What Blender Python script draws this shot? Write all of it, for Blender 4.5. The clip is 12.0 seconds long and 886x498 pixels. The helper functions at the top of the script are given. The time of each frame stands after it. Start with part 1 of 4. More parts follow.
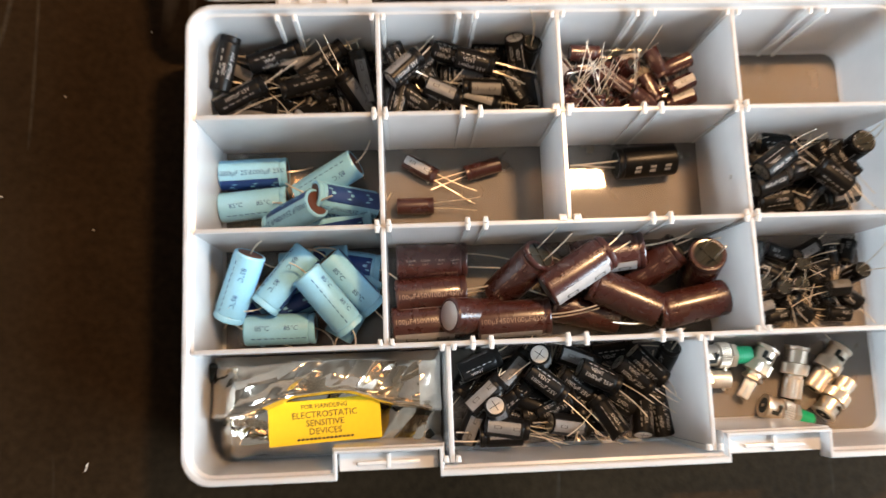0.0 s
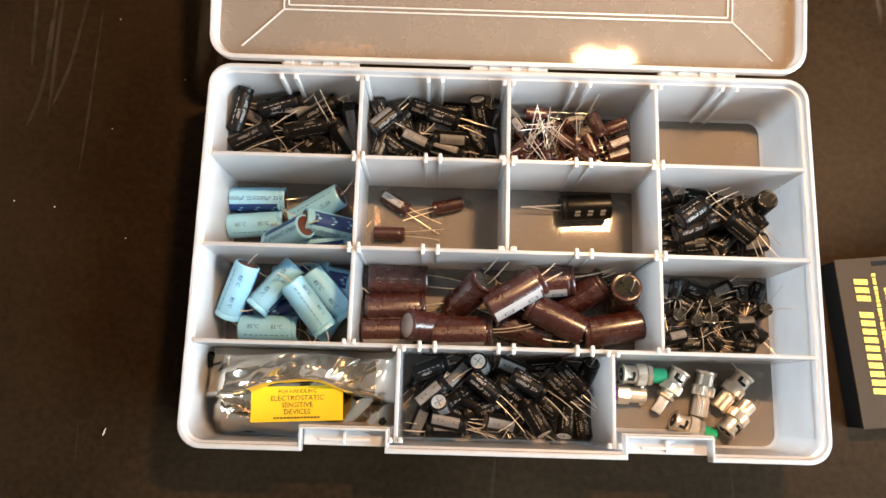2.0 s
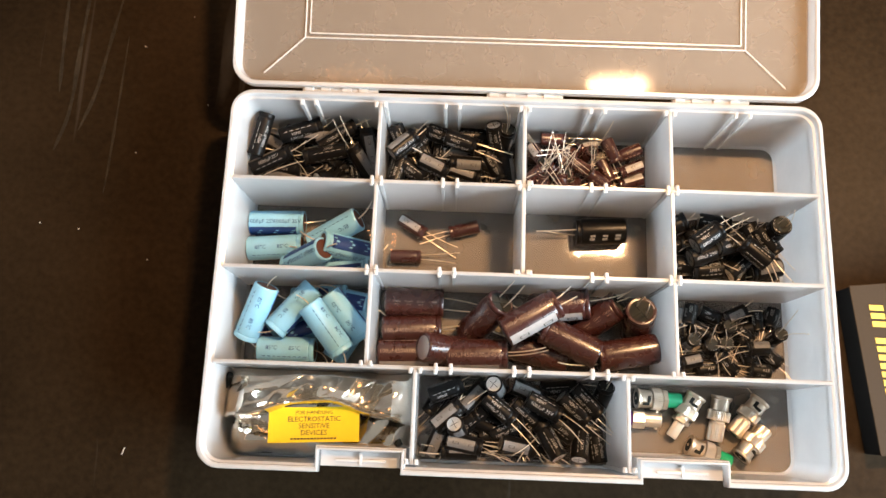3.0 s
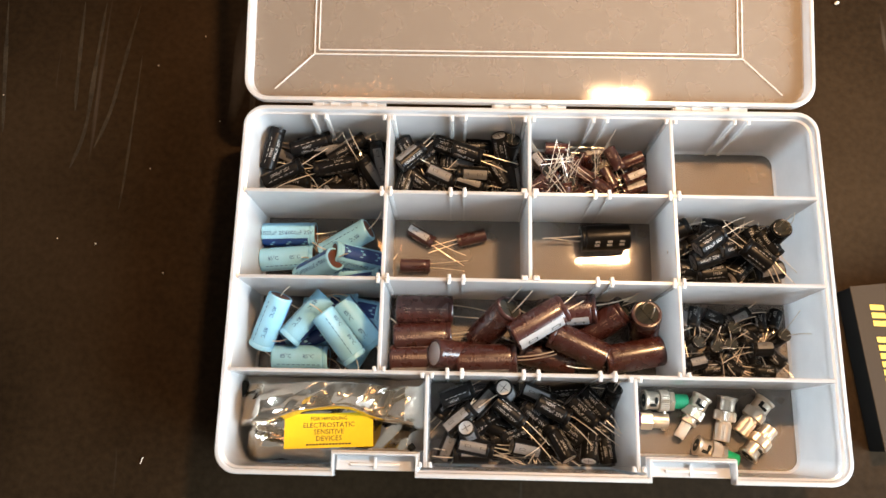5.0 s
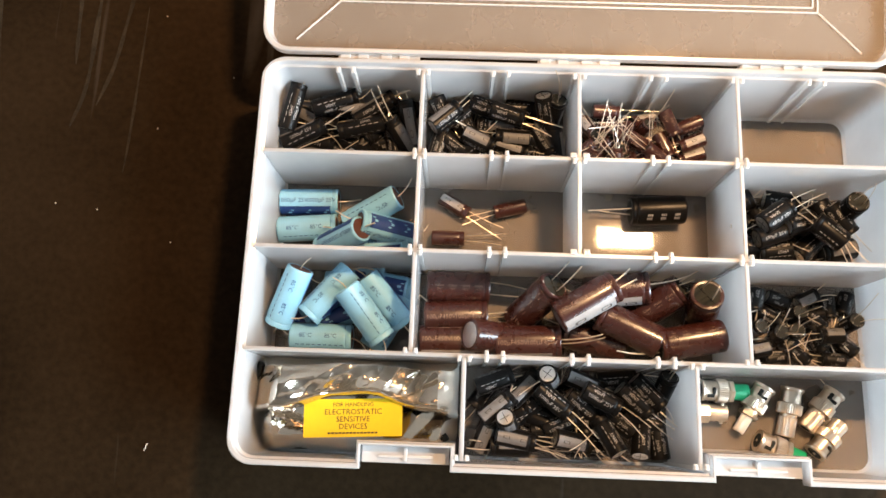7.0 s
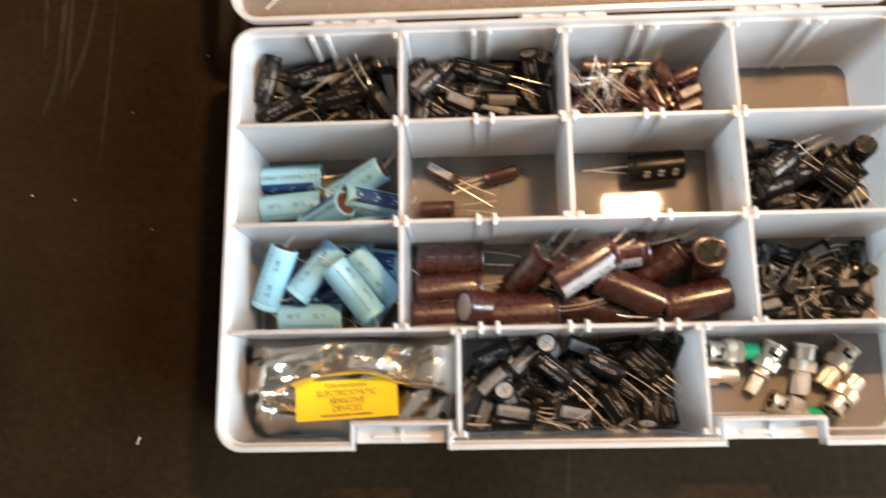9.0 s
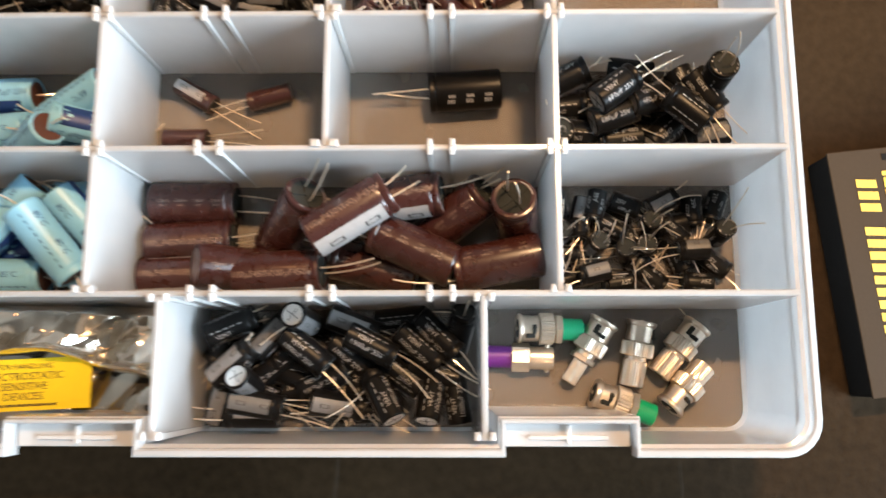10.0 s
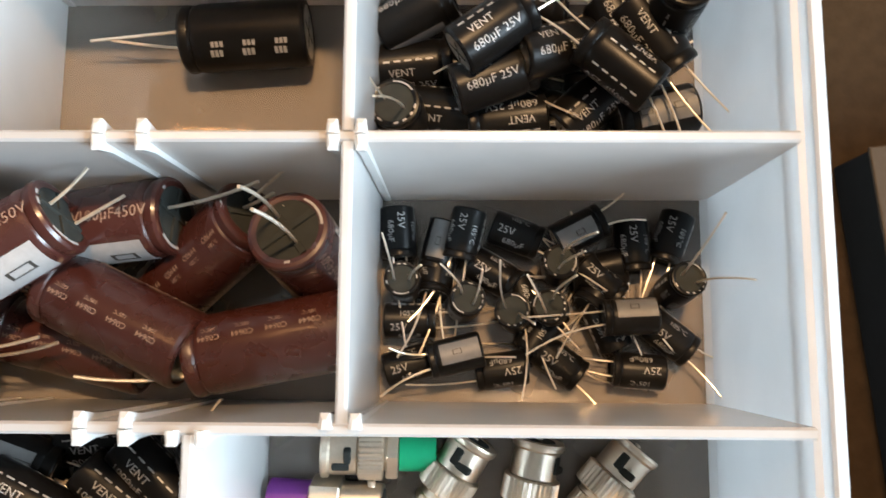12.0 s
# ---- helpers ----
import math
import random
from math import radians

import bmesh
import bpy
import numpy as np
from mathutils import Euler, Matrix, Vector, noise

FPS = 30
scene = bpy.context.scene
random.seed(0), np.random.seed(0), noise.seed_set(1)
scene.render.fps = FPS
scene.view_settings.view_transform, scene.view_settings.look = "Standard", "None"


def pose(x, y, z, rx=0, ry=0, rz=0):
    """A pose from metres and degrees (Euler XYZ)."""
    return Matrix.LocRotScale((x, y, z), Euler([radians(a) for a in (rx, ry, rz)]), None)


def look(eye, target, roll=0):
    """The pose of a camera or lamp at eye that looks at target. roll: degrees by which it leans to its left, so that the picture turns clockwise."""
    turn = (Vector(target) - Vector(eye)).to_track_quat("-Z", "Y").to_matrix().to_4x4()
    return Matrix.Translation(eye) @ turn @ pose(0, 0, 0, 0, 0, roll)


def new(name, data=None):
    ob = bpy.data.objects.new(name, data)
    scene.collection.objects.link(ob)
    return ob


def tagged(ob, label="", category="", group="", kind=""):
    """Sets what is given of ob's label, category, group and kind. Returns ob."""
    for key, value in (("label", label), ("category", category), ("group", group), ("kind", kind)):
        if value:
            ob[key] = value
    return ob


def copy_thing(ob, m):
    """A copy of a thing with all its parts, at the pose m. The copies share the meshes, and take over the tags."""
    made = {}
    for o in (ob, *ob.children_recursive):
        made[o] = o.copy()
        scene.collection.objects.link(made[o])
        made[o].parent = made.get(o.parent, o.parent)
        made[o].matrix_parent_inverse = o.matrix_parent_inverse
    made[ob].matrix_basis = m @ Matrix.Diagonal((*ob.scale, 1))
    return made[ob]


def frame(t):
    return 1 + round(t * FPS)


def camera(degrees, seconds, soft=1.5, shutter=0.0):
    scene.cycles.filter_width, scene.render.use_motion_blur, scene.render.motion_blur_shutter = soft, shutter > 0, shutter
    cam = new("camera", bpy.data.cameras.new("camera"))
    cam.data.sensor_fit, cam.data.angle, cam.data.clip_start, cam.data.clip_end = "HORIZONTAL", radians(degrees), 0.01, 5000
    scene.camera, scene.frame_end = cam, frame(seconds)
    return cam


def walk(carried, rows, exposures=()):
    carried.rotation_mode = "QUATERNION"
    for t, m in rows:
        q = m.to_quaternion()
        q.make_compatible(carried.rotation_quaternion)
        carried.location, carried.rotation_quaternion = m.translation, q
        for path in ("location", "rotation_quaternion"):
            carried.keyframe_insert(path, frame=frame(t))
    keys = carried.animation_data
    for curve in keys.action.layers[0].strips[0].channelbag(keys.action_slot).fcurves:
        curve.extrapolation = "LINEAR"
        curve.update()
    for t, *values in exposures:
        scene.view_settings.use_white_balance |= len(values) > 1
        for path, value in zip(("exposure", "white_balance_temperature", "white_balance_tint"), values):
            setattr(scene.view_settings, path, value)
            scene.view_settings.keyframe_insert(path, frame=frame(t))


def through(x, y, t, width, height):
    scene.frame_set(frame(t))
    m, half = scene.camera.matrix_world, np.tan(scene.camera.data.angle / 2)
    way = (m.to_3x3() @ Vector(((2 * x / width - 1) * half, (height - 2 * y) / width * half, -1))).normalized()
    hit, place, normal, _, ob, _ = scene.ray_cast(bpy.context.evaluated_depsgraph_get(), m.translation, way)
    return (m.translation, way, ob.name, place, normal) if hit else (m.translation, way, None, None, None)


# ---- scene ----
cam = camera(60.0, 12.0, soft=1.5, shutter=0.5)
# seconds, eye in metres, turn in degrees
PATH = [
    (0, -0.07859, -0.06292, 0.40580, 8.540, -2.812, -2.220),
    (0.5, -0.07336, -0.07486, 0.46638, 9.785, -2.264, -1.431),
    (1, -0.04351, -0.07772, 0.47413, 10.052, -1.810, -0.700),
    (1.5, -0.03228, -0.08418, 0.48260, 10.623, -0.993, 0.430),
    (2, -0.03782, -0.08333, 0.48346, 11.147, -0.521, 1.579),
    (2.5, -0.03909, -0.08182, 0.48538, 11.467, -0.103, 2.022),
    (3, -0.03976, -0.08478, 0.48900, 12.918, 0.360, 2.111),
    (5, -0.04333, -0.09142, 0.49942, 13.993, 0.768, 1.217),
    (5.5, -0.04104, -0.09591, 0.49690, 14.381, 0.860, 1.427),
    (6, -0.04244, -0.10099, 0.49385, 14.819, 0.823, 1.598),
    (6.5, -0.04734, -0.09491, 0.47689, 14.438, 0.561, 2.556),
    (7, -0.06263, -0.09013, 0.45254, 13.058, 0.865, 2.130),
    (8.8, -0.05875, -0.09213, 0.43232, 12.451, 3.945, 0.036),
    (9, -0.05017, -0.09195, 0.43374, 11.583, 2.520, -0.823),
    (9.3, 0.00551, -0.07742, 0.42615, 8.712, 3.107, -0.592),
    (9.5, 0.02473, -0.07650, 0.40235, 9.287, 0.954, -0.600),
    (10, 0.04773, -0.08285, 0.33435, 9.146, 0.728, -0.023),
    (10.2, 0.06081, -0.07321, 0.32241, 9.157, 1.602, 0.307),
    (10.5, 0.06748, -0.05515, 0.30094, 8.802, 0.643, 0.236),
    (10.7, 0.07591, -0.04710, 0.27370, 8.988, 0.381, 0.597),
    (11, 0.08305, -0.04004, 0.23476, 8.424, 0.107, 0.915),
    (11.5, 0.09561, -0.03842, 0.20413, 8.301, 0.393, 0.902),
    (12, 0.10772, -0.03971, 0.19930, 7.358, 1.087, 0.371),
]
walk(cam, [(t, pose(x, y, z, rx, ry, rz)) for t, x, y, z, rx, ry, rz in PATH],
     exposures=[(0, 0.26, 6750, 9), (3.0, 0.32, 6850, 9), (8.8, 0.30, 6800, 9), (9.5, 0.18, 6750, 9), (10.0, 0.18, 6550, 7), (10.7, 0.12, 6800, 7), (12.0, 0.22, 6450, 5)])

# ---- light ----
world = bpy.data.worlds.new("world")
scene.world = world
world.use_nodes = True
wn = world.node_tree.nodes
sky = wn.new("ShaderNodeTexSky")
sky.sky_type = "NISHITA"
sky.sun_disc = False
sky.sun_elevation, sky.sun_rotation = radians(35), radians(-40)
world.node_tree.links.new(sky.outputs[0], wn["Background"].inputs[0])
wn["Background"].inputs[1].default_value = 0.1


def area_lamp(name, m, sx, sy, watts, colour):
    d = bpy.data.lights.new(name, "AREA")
    d.shape, d.size, d.size_y, d.energy, d.color = "RECTANGLE", sx, sy, watts, colour
    ob = new(name, d)
    ob.matrix_world = m
    return ob


# the daylight of the window beside the table, and the warm lamp above it
area_lamp("window_light", look((1.20, -0.46, 0.60), (0, -0.1, 0.05)), 1.0, 0.8, 72, (0.70, 0.85, 1.0))
area_lamp("lamp_light", look((0.184, 0.197, 0.68), (0.184, 0.197, 0)), 0.076, 0.023, 7.2, (1.0, 0.60, 0.31))
area_lamp("second_lamp_light", look((-0.185, 0.190, 0.68), (-0.185, 0.190, 0)), 0.10, 0.05, 0.30, (1.0, 0.45, 0.17))


# ---- materials ----
def material(name, base, rough=0.5, metal=0.0, spread=0.12, scale=40.0, fine=400.0, bump=0.0, spec=0.5, random_tint=0.0, coat=0.0):
    """A Principled surface whose colour and roughness vary at two scales, metres in object space."""
    m = bpy.data.materials.new(name)
    m.use_nodes = True
    nt = m.node_tree
    n, link = nt.nodes, nt.links.new
    b = n["Principled BSDF"]
    b.inputs["Metallic"].default_value = metal
    b.inputs["Specular IOR Level"].default_value = spec
    b.inputs["Coat Weight"].default_value = coat
    b.inputs["Coat Roughness"].default_value = 0.12
    tc = n.new("ShaderNodeTexCoord")
    big, small = n.new("ShaderNodeTexNoise"), n.new("ShaderNodeTexNoise")
    big.inputs["Scale"].default_value, small.inputs["Scale"].default_value = scale, fine
    big.inputs["Detail"].default_value, small.inputs["Detail"].default_value = 5, 3
    for t in (big, small):
        link(tc.outputs["Object"], t.inputs["Vector"])
    mean = n.new("ShaderNodeMath")
    mean.operation = "MULTIPLY_ADD"
    link(big.outputs["Fac"], mean.inputs[0])
    mean.inputs[1].default_value = 0.65
    half = n.new("ShaderNodeMath")
    half.operation = "MULTIPLY"
    half.inputs[1].default_value = 0.35
    link(small.outputs["Fac"], half.inputs[0])
    link(half.outputs[0], mean.inputs[2])
    ramp = n.new("ShaderNodeMapRange")
    ramp.inputs["From Min"].default_value, ramp.inputs["From Max"].default_value = 0.3, 0.7
    ramp.inputs["To Min"].default_value, ramp.inputs["To Max"].default_value = 1 - spread, 1 + spread
    link(mean.outputs[0], ramp.inputs["Value"])
    value = ramp.outputs[0]
    if random_tint:
        info = n.new("ShaderNodeObjectInfo")
        r2 = n.new("ShaderNodeMapRange")
        r2.inputs["To Min"].default_value, r2.inputs["To Max"].default_value = 1 - random_tint, 1 + random_tint
        link(info.outputs["Random"], r2.inputs["Value"])
        mul = n.new("ShaderNodeMath")
        mul.operation = "MULTIPLY"
        link(value, mul.inputs[0])
        link(r2.outputs[0], mul.inputs[1])
        value = mul.outputs[0]
    tint = n.new("ShaderNodeVectorMath")
    tint.operation = "SCALE"
    tint.inputs[0].default_value = base
    link(value, tint.inputs["Scale"])
    link(tint.outputs[0], b.inputs["Base Color"])
    rr = n.new("ShaderNodeMapRange")
    rr.inputs["To Min"].default_value, rr.inputs["To Max"].default_value = rough * 0.75, min(1, rough * 1.25)
    link(big.outputs["Fac"], rr.inputs["Value"])
    link(rr.outputs[0], b.inputs["Roughness"])
    if bump:
        bp = n.new("ShaderNodeBump")
        bp.inputs["Strength"].default_value, bp.inputs["Distance"].default_value = 0.6, bump
        link(small.outputs["Fac"], bp.inputs["Height"])
        link(bp.outputs[0], b.inputs["Normal"])
    return m


def hazy_plastic(name, colour, clear, through=0.5, rough=0.22, gloss=0.5, relief=0.25):
    """Milky polypropylene: scatters on both sides, lets part of the view through, with a soft gloss."""
    m = bpy.data.materials.new(name)
    m.use_nodes = True
    nt = m.node_tree
    n, link = nt.nodes, nt.links.new
    n.remove(n["Principled BSDF"])
    out = n["Material Output"]
    tc = n.new("ShaderNodeTexCoord")
    tex = n.new("ShaderNodeTexNoise")
    tex.inputs["Scale"].default_value, tex.inputs["Detail"].default_value = 60, 6
    link(tc.outputs["Object"], tex.inputs["Vector"])
    var = n.new("ShaderNodeMapRange")
    var.inputs["To Min"].default_value, var.inputs["To Max"].default_value = 0.9, 1.08
    link(tex.outputs["Fac"], var.inputs["Value"])
    col = n.new("ShaderNodeVectorMath")
    col.operation = "SCALE"
    col.inputs[0].default_value = colour
    link(var.outputs[0], col.inputs["Scale"])
    dif, tra, clr, gls = (n.new(k) for k in ("ShaderNodeBsdfDiffuse", "ShaderNodeBsdfTranslucent", "ShaderNodeBsdfTransparent", "ShaderNodeBsdfGlossy"))
    link(col.outputs[0], dif.inputs["Color"])
    link(col.outputs[0], tra.inputs["Color"])
    gls.inputs["Roughness"].default_value = rough
    fine = n.new("ShaderNodeTexNoise")
    fine.inputs["Scale"].default_value = 500
    link(tc.outputs["Object"], fine.inputs["Vector"])
    bp = n.new("ShaderNodeBump")
    bp.inputs["Strength"].default_value, bp.inputs["Distance"].default_value = relief, 0.0002
    link(fine.outputs["Fac"], bp.inputs["Height"])
    link(bp.outputs[0], gls.inputs["Normal"])
    a, b, c = (n.new("ShaderNodeMixShader") for _ in range(3))
    a.inputs[0].default_value = through
    link(dif.outputs[0], a.inputs[1])
    link(tra.outputs[0], a.inputs[2])
    b.inputs[0].default_value = clear
    link(a.outputs[0], b.inputs[1])
    link(clr.outputs[0], b.inputs[2])
    fr = n.new("ShaderNodeFresnel")
    fr.inputs["IOR"].default_value = 1.2 + gloss
    link(fr.outputs[0], c.inputs[0])
    link(b.outputs[0], c.inputs[1])
    link(gls.outputs[0], c.inputs[2])
    link(c.outputs[0], out.inputs["Surface"])
    return m


def table_material():
    m = material("worn_dark_hide", (0.0200, 0.0124, 0.0066), rough=0.6, spread=0.55, scale=7, fine=240, bump=0.0007, spec=0.02)
    nt = m.node_tree
    n, link = nt.nodes, nt.links.new
    b = n["Principled BSDF"]
    old = b.inputs["Base Color"].links[0].from_socket
    tc = n.new("ShaderNodeTexCoord")
    mp = n.new("ShaderNodeMapping")
    mp.inputs["Rotation"].default_value = (0, 0, 0.25)
    mp.inputs["Scale"].default_value = (60, 3.5, 1)
    link(tc.outputs["Object"], mp.inputs["Vector"])
    scr = n.new("ShaderNodeTexNoise")
    scr.inputs["Scale"].default_value, scr.inputs["Detail"].default_value, scr.inputs["Distortion"].default_value = 1.0, 4, 0.6
    link(mp.outputs[0], scr.inputs["Vector"])
    pick = n.new("ShaderNodeMapRange")
    pick.inputs["From Min"].default_value, pick.inputs["From Max"].default_value = 0.66, 0.76
    pick.inputs["To Max"].default_value = 0.5
    link(scr.outputs["Fac"], pick.inputs["Value"])
    mix = n.new("ShaderNodeMix")
    mix.data_type = "RGBA"
    link(pick.outputs[0], mix.inputs["Factor"])
    link(old, mix.inputs["A"])
    mix.inputs["B"].default_value = (0.11, 0.09, 0.07, 1)
    link(mix.outputs["Result"], b.inputs["Base Color"])
    return m


WALL = hazy_plastic("milky_plastic_wall", (0.985, 0.985, 0.985), 0.20, 0.58)
DIVIDER = hazy_plastic("milky_plastic_divider", (0.985, 0.98, 0.975), 0.22, 0.60)
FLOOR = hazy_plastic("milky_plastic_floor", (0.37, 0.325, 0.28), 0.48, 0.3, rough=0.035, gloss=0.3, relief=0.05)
LID = hazy_plastic("milky_plastic_lid", (0.36, 0.31, 0.26), 0.48, 0.3, rough=0.06, gloss=-0.05, relief=0.14)
RIDGE = hazy_plastic("milky_plastic_ridge", (1.0, 0.995, 0.98), 0.12, 0.55)
TABLE = table_material()
PLASTER = material("room_plaster", (0.50, 0.45, 0.40), rough=0.9, spread=0.06, scale=2, fine=60)
BOARD = material("black_brown_board", (0.040, 0.027, 0.016), rough=0.75, spec=0.12, spread=0.10, scale=25, fine=900, bump=0.0001)
BLACK = material("black_board", (0.008, 0.0072, 0.0064), rough=0.75, spec=0.1, spread=0.2, scale=30)
YELLOW_INK = material("yellow_ink", (0.62, 0.43, 0.05), rough=0.6, spread=0.08, scale=200, fine=1500)


# ---- mesh helpers ----
def finish(bm, name, smooth=True):
    me = bpy.data.meshes.new(name)
    bmesh.ops.recalc_face_normals(bm, faces=bm.faces)
    bm.to_mesh(me)
    bm.free()
    if smooth:
        me.set_sharp_from_angle(angle=radians(21))
        for p in me.polygons:
            p.use_smooth = True
    return me


def part(name, bm, mat, parent=None, label="", m=None, smooth=True):
    """Links a bmesh (or a shared mesh) as one mesh object under a thing or a part."""
    me = finish(bm, name, smooth) if isinstance(bm, bmesh.types.BMesh) else bm
    if mat and not me.materials:
        me.materials.append(mat)
    ob = new(name, me)
    ob.parent = parent
    if m is not None:
        ob.matrix_basis = m
    if label:
        tagged(ob, label)
    return ob


def thing(name, label, category, group="", m=None):
    ob = new(name)
    ob.empty_display_size = 0.01
    if m is not None:
        ob.matrix_basis = m
    return tagged(ob, label, category, group)


def box_bm(sx, sy, sz, bevel=0.0, centre=(0, 0, 0), bm=None, segments=2):
    bm = bm or bmesh.new()
    g = bmesh.ops.create_cube(bm, size=1, matrix=Matrix.Translation(centre) @ Matrix.Diagonal((sx, sy, sz, 1)))
    if bevel:
        edges = list({e for v in g["verts"] for e in v.link_edges})
        bmesh.ops.bevel(bm, geom=edges, offset=bevel, segments=segments, affect="EDGES", profile=0.5)
    return bm


def loft(loops, closed=True, caps=True, bm=None):
    """Skins equal-length loops of points one after another."""
    bm = bm or bmesh.new()
    rings = [[bm.verts.new(p) for p in lp] for lp in loops]
    n = len(rings[0])
    for a, b in zip(rings, rings[1:]):
        for i in range(n if closed else n - 1):
            j = (i + 1) % n
            bm.faces.new((a[i], a[j], b[j], b[i]))
    if caps:
        bm.faces.new(rings[0][::-1])
        bm.faces.new(rings[-1])
    return bm


def lathe(profile, n=20, axis="x", bm=None, caps=True):
    """profile: (along, radius) from one end to the other, turned about the x axis."""
    loops = []
    for a, r in profile:
        loops.append([(a, r * math.cos(2 * math.pi * k / n), r * math.sin(2 * math.pi * k / n)) for k in range(n)])
    return loft(loops, bm=bm, caps=caps)


def tube(points, r, n=6, bm=None):
    """A round wire along points."""
    pts = [Vector(p) for p in points]
    loops = []
    for i, p in enumerate(pts):
        d = (pts[min(i + 1, len(pts) - 1)] - pts[max(i - 1, 0)]).normalized()
        q = d.to_track_quat("X", "Z").to_matrix()
        loops.append([p + q @ Vector((0, r * math.cos(2 * math.pi * k / n), r * math.sin(2 * math.pi * k / n))) for k in range(n)])
    return loft(loops, bm=bm)


# ---- room ----
def slab(name, x0, x1, y0, y1, z0, z1, mat, label, bevel=0.0):
    ob = part(name, box_bm(x1 - x0, y1 - y0, z1 - z0, bevel), mat, None, "", pose((x0 + x1) / 2, (y0 + y1) / 2, (z0 + z1) / 2))
    return tagged(ob, label, name.split("_")[0], kind="structure")


slab("floor", -3.4, 1.3, -3.2, 3.2, -0.85, -0.75, PLASTER, "plain room floor below the table")
slab("ceiling", -3.4, 1.3, -3.2, 3.2, 1.75, 1.85, PLASTER, "plain plastered ceiling above the table")
slab("wall_south", -3.4, 1.3, -3.3, -3.2, -0.75, 1.75, PLASTER, "plain plastered room wall")
slab("wall_north", -3.4, 1.3, 3.2, 3.3, -0.75, 1.75, PLASTER, "plain plastered room wall")
slab("wall_west", -3.5, -3.4, -3.2, 3.2, -0.75, 1.75, PLASTER, "plain plastered room wall")
# the east wall stands close to the table, round a window opening
EX0, EX1, WY0, WY1, WZ0, WZ1 = 1.30, 1.42, -1.05, 0.1, 0.12, 1.08
slab("wall_east_low", EX0, EX1, -3.2, 3.2, -0.75, WZ0, PLASTER, "plain plastered wall below the window")
slab("wall_east_high", EX0, EX1, -3.2, 3.2, WZ1, 1.75, PLASTER, "plain plastered wall above the window")
slab("wall_east_near", EX0, EX1, -3.2, WY0, WZ0, WZ1, PLASTER, "plain plastered wall beside the window")
slab("wall_east_far", EX0, EX1, WY1, 3.2, WZ0, WZ1, PLASTER, "plain plastered wall beside the window")

table = thing("table", "dark worn brown-black table top with fine scratches", "table")
part("tabletop", box_bm(1.9, 1.4, 0.04, 0.006), TABLE, table, m=pose(0, 0.1, -0.02))
for sx in (-0.85, 0.85):
    for sy in (-0.5, 0.7):
        part("leg", box_bm(0.06, 0.06, 0.71, 0.004), BLACK, table, m=pose(sx, sy, -0.395))

# ---- the divided storage box ----
RIM, HX, Y0, Y1 = 0.060, 0.1765, -0.112, 0.1085
NOTCHES = ((-0.1095, -0.0645), (0.066, 0.1115))
NOTCH_Y = -0.1005


def outline(inset, radius=0.013, steps=6):
    """The plan of the tray, drawn in by inset, with the two latch notches in its front."""
    x, y0, y1, r = HX - inset, Y0 + inset, Y1 - inset, max(0.003, radius - inset * 0.8)
    pts = []
    for a, b in NOTCHES:
        k = inset * 0.55
        pts += [(a - k, y0), (a - k, NOTCH_Y + k), (b + k, NOTCH_Y + k), (b + k, y0)]
    for cx, cy, a0 in ((x - r, y0 + r, -90), (x - r, y1 - r, 0), (-x + r, y1 - r, 90), (-x + r, y0 + r, 180)):
        for k in range(steps + 1):
            a = radians(a0 + 90 * k / steps)
            pts.append((cx + r * math.cos(a), cy + r * math.sin(a)))
    return pts


def level(inset, z):
    return [(x, y, z) for x, y in outline(inset)]


storage_box = thing("storage_box", "milky translucent plastic storage box with dividers and its lid open", "storage box")
part("tray_wall", loft([level(0.0036, 0.0), level(0.0026, 0.049), level(0.0004, 0.0505), level(0, 0.0512), level(0, RIM - 0.0006), level(0.0006, RIM),
                        level(0.0022, RIM), level(0.0027, RIM - 0.0006), level(0.0029, RIM - 0.004), level(0.0042, RIM - 0.0045), level(0.0050, 0.0045), level(0.0064, 0.0024)], caps=False), WALL, storage_box)
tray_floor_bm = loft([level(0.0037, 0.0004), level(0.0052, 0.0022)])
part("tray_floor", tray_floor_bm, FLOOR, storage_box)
ROW_Y = (0.0535, 0.0, -0.0545)
COLS = {0: (-0.0867, 0.0, 0.0867), 1: (-0.0867, 0.0, 0.0867), 2: (-0.0867, 0.0867), 3: (-0.059, 0.059)}
EDGES_Y = (Y1 - 0.0045, *ROW_Y, Y0 + 0.0045)


def divider_bm(length, z0=0.0024, z1=0.0587, thick=0.0023):
    h = z1 - z0
    bm = bmesh.new()
    sec = [(-thick * 0.6, 0), (-thick * 0.5, h - 0.0006), (-thick * 0.28, h), (thick * 0.28, h), (thick * 0.5, h - 0.0006), (thick * 0.6, 0)]
    return loft([[(s * length / 2, y, z0 + z) for y, z in sec] for s in (-1, -0.33, 0.33, 1)], bm=bm)


for y in ROW_Y:
    part("long_divider", divider_bm(2 * HX - 0.0094), DIVIDER, storage_box, m=pose(0, y, 0))
for row, xs in COLS.items():
    ya, yb = EDGES_Y[row + 1], EDGES_Y[row]
    for x in xs:
        part("cross_divider", divider_bm(yb - ya - 0.0022), DIVIDER, storage_box, m=pose(x, (ya + yb) / 2, 0, 0, 0, 90))


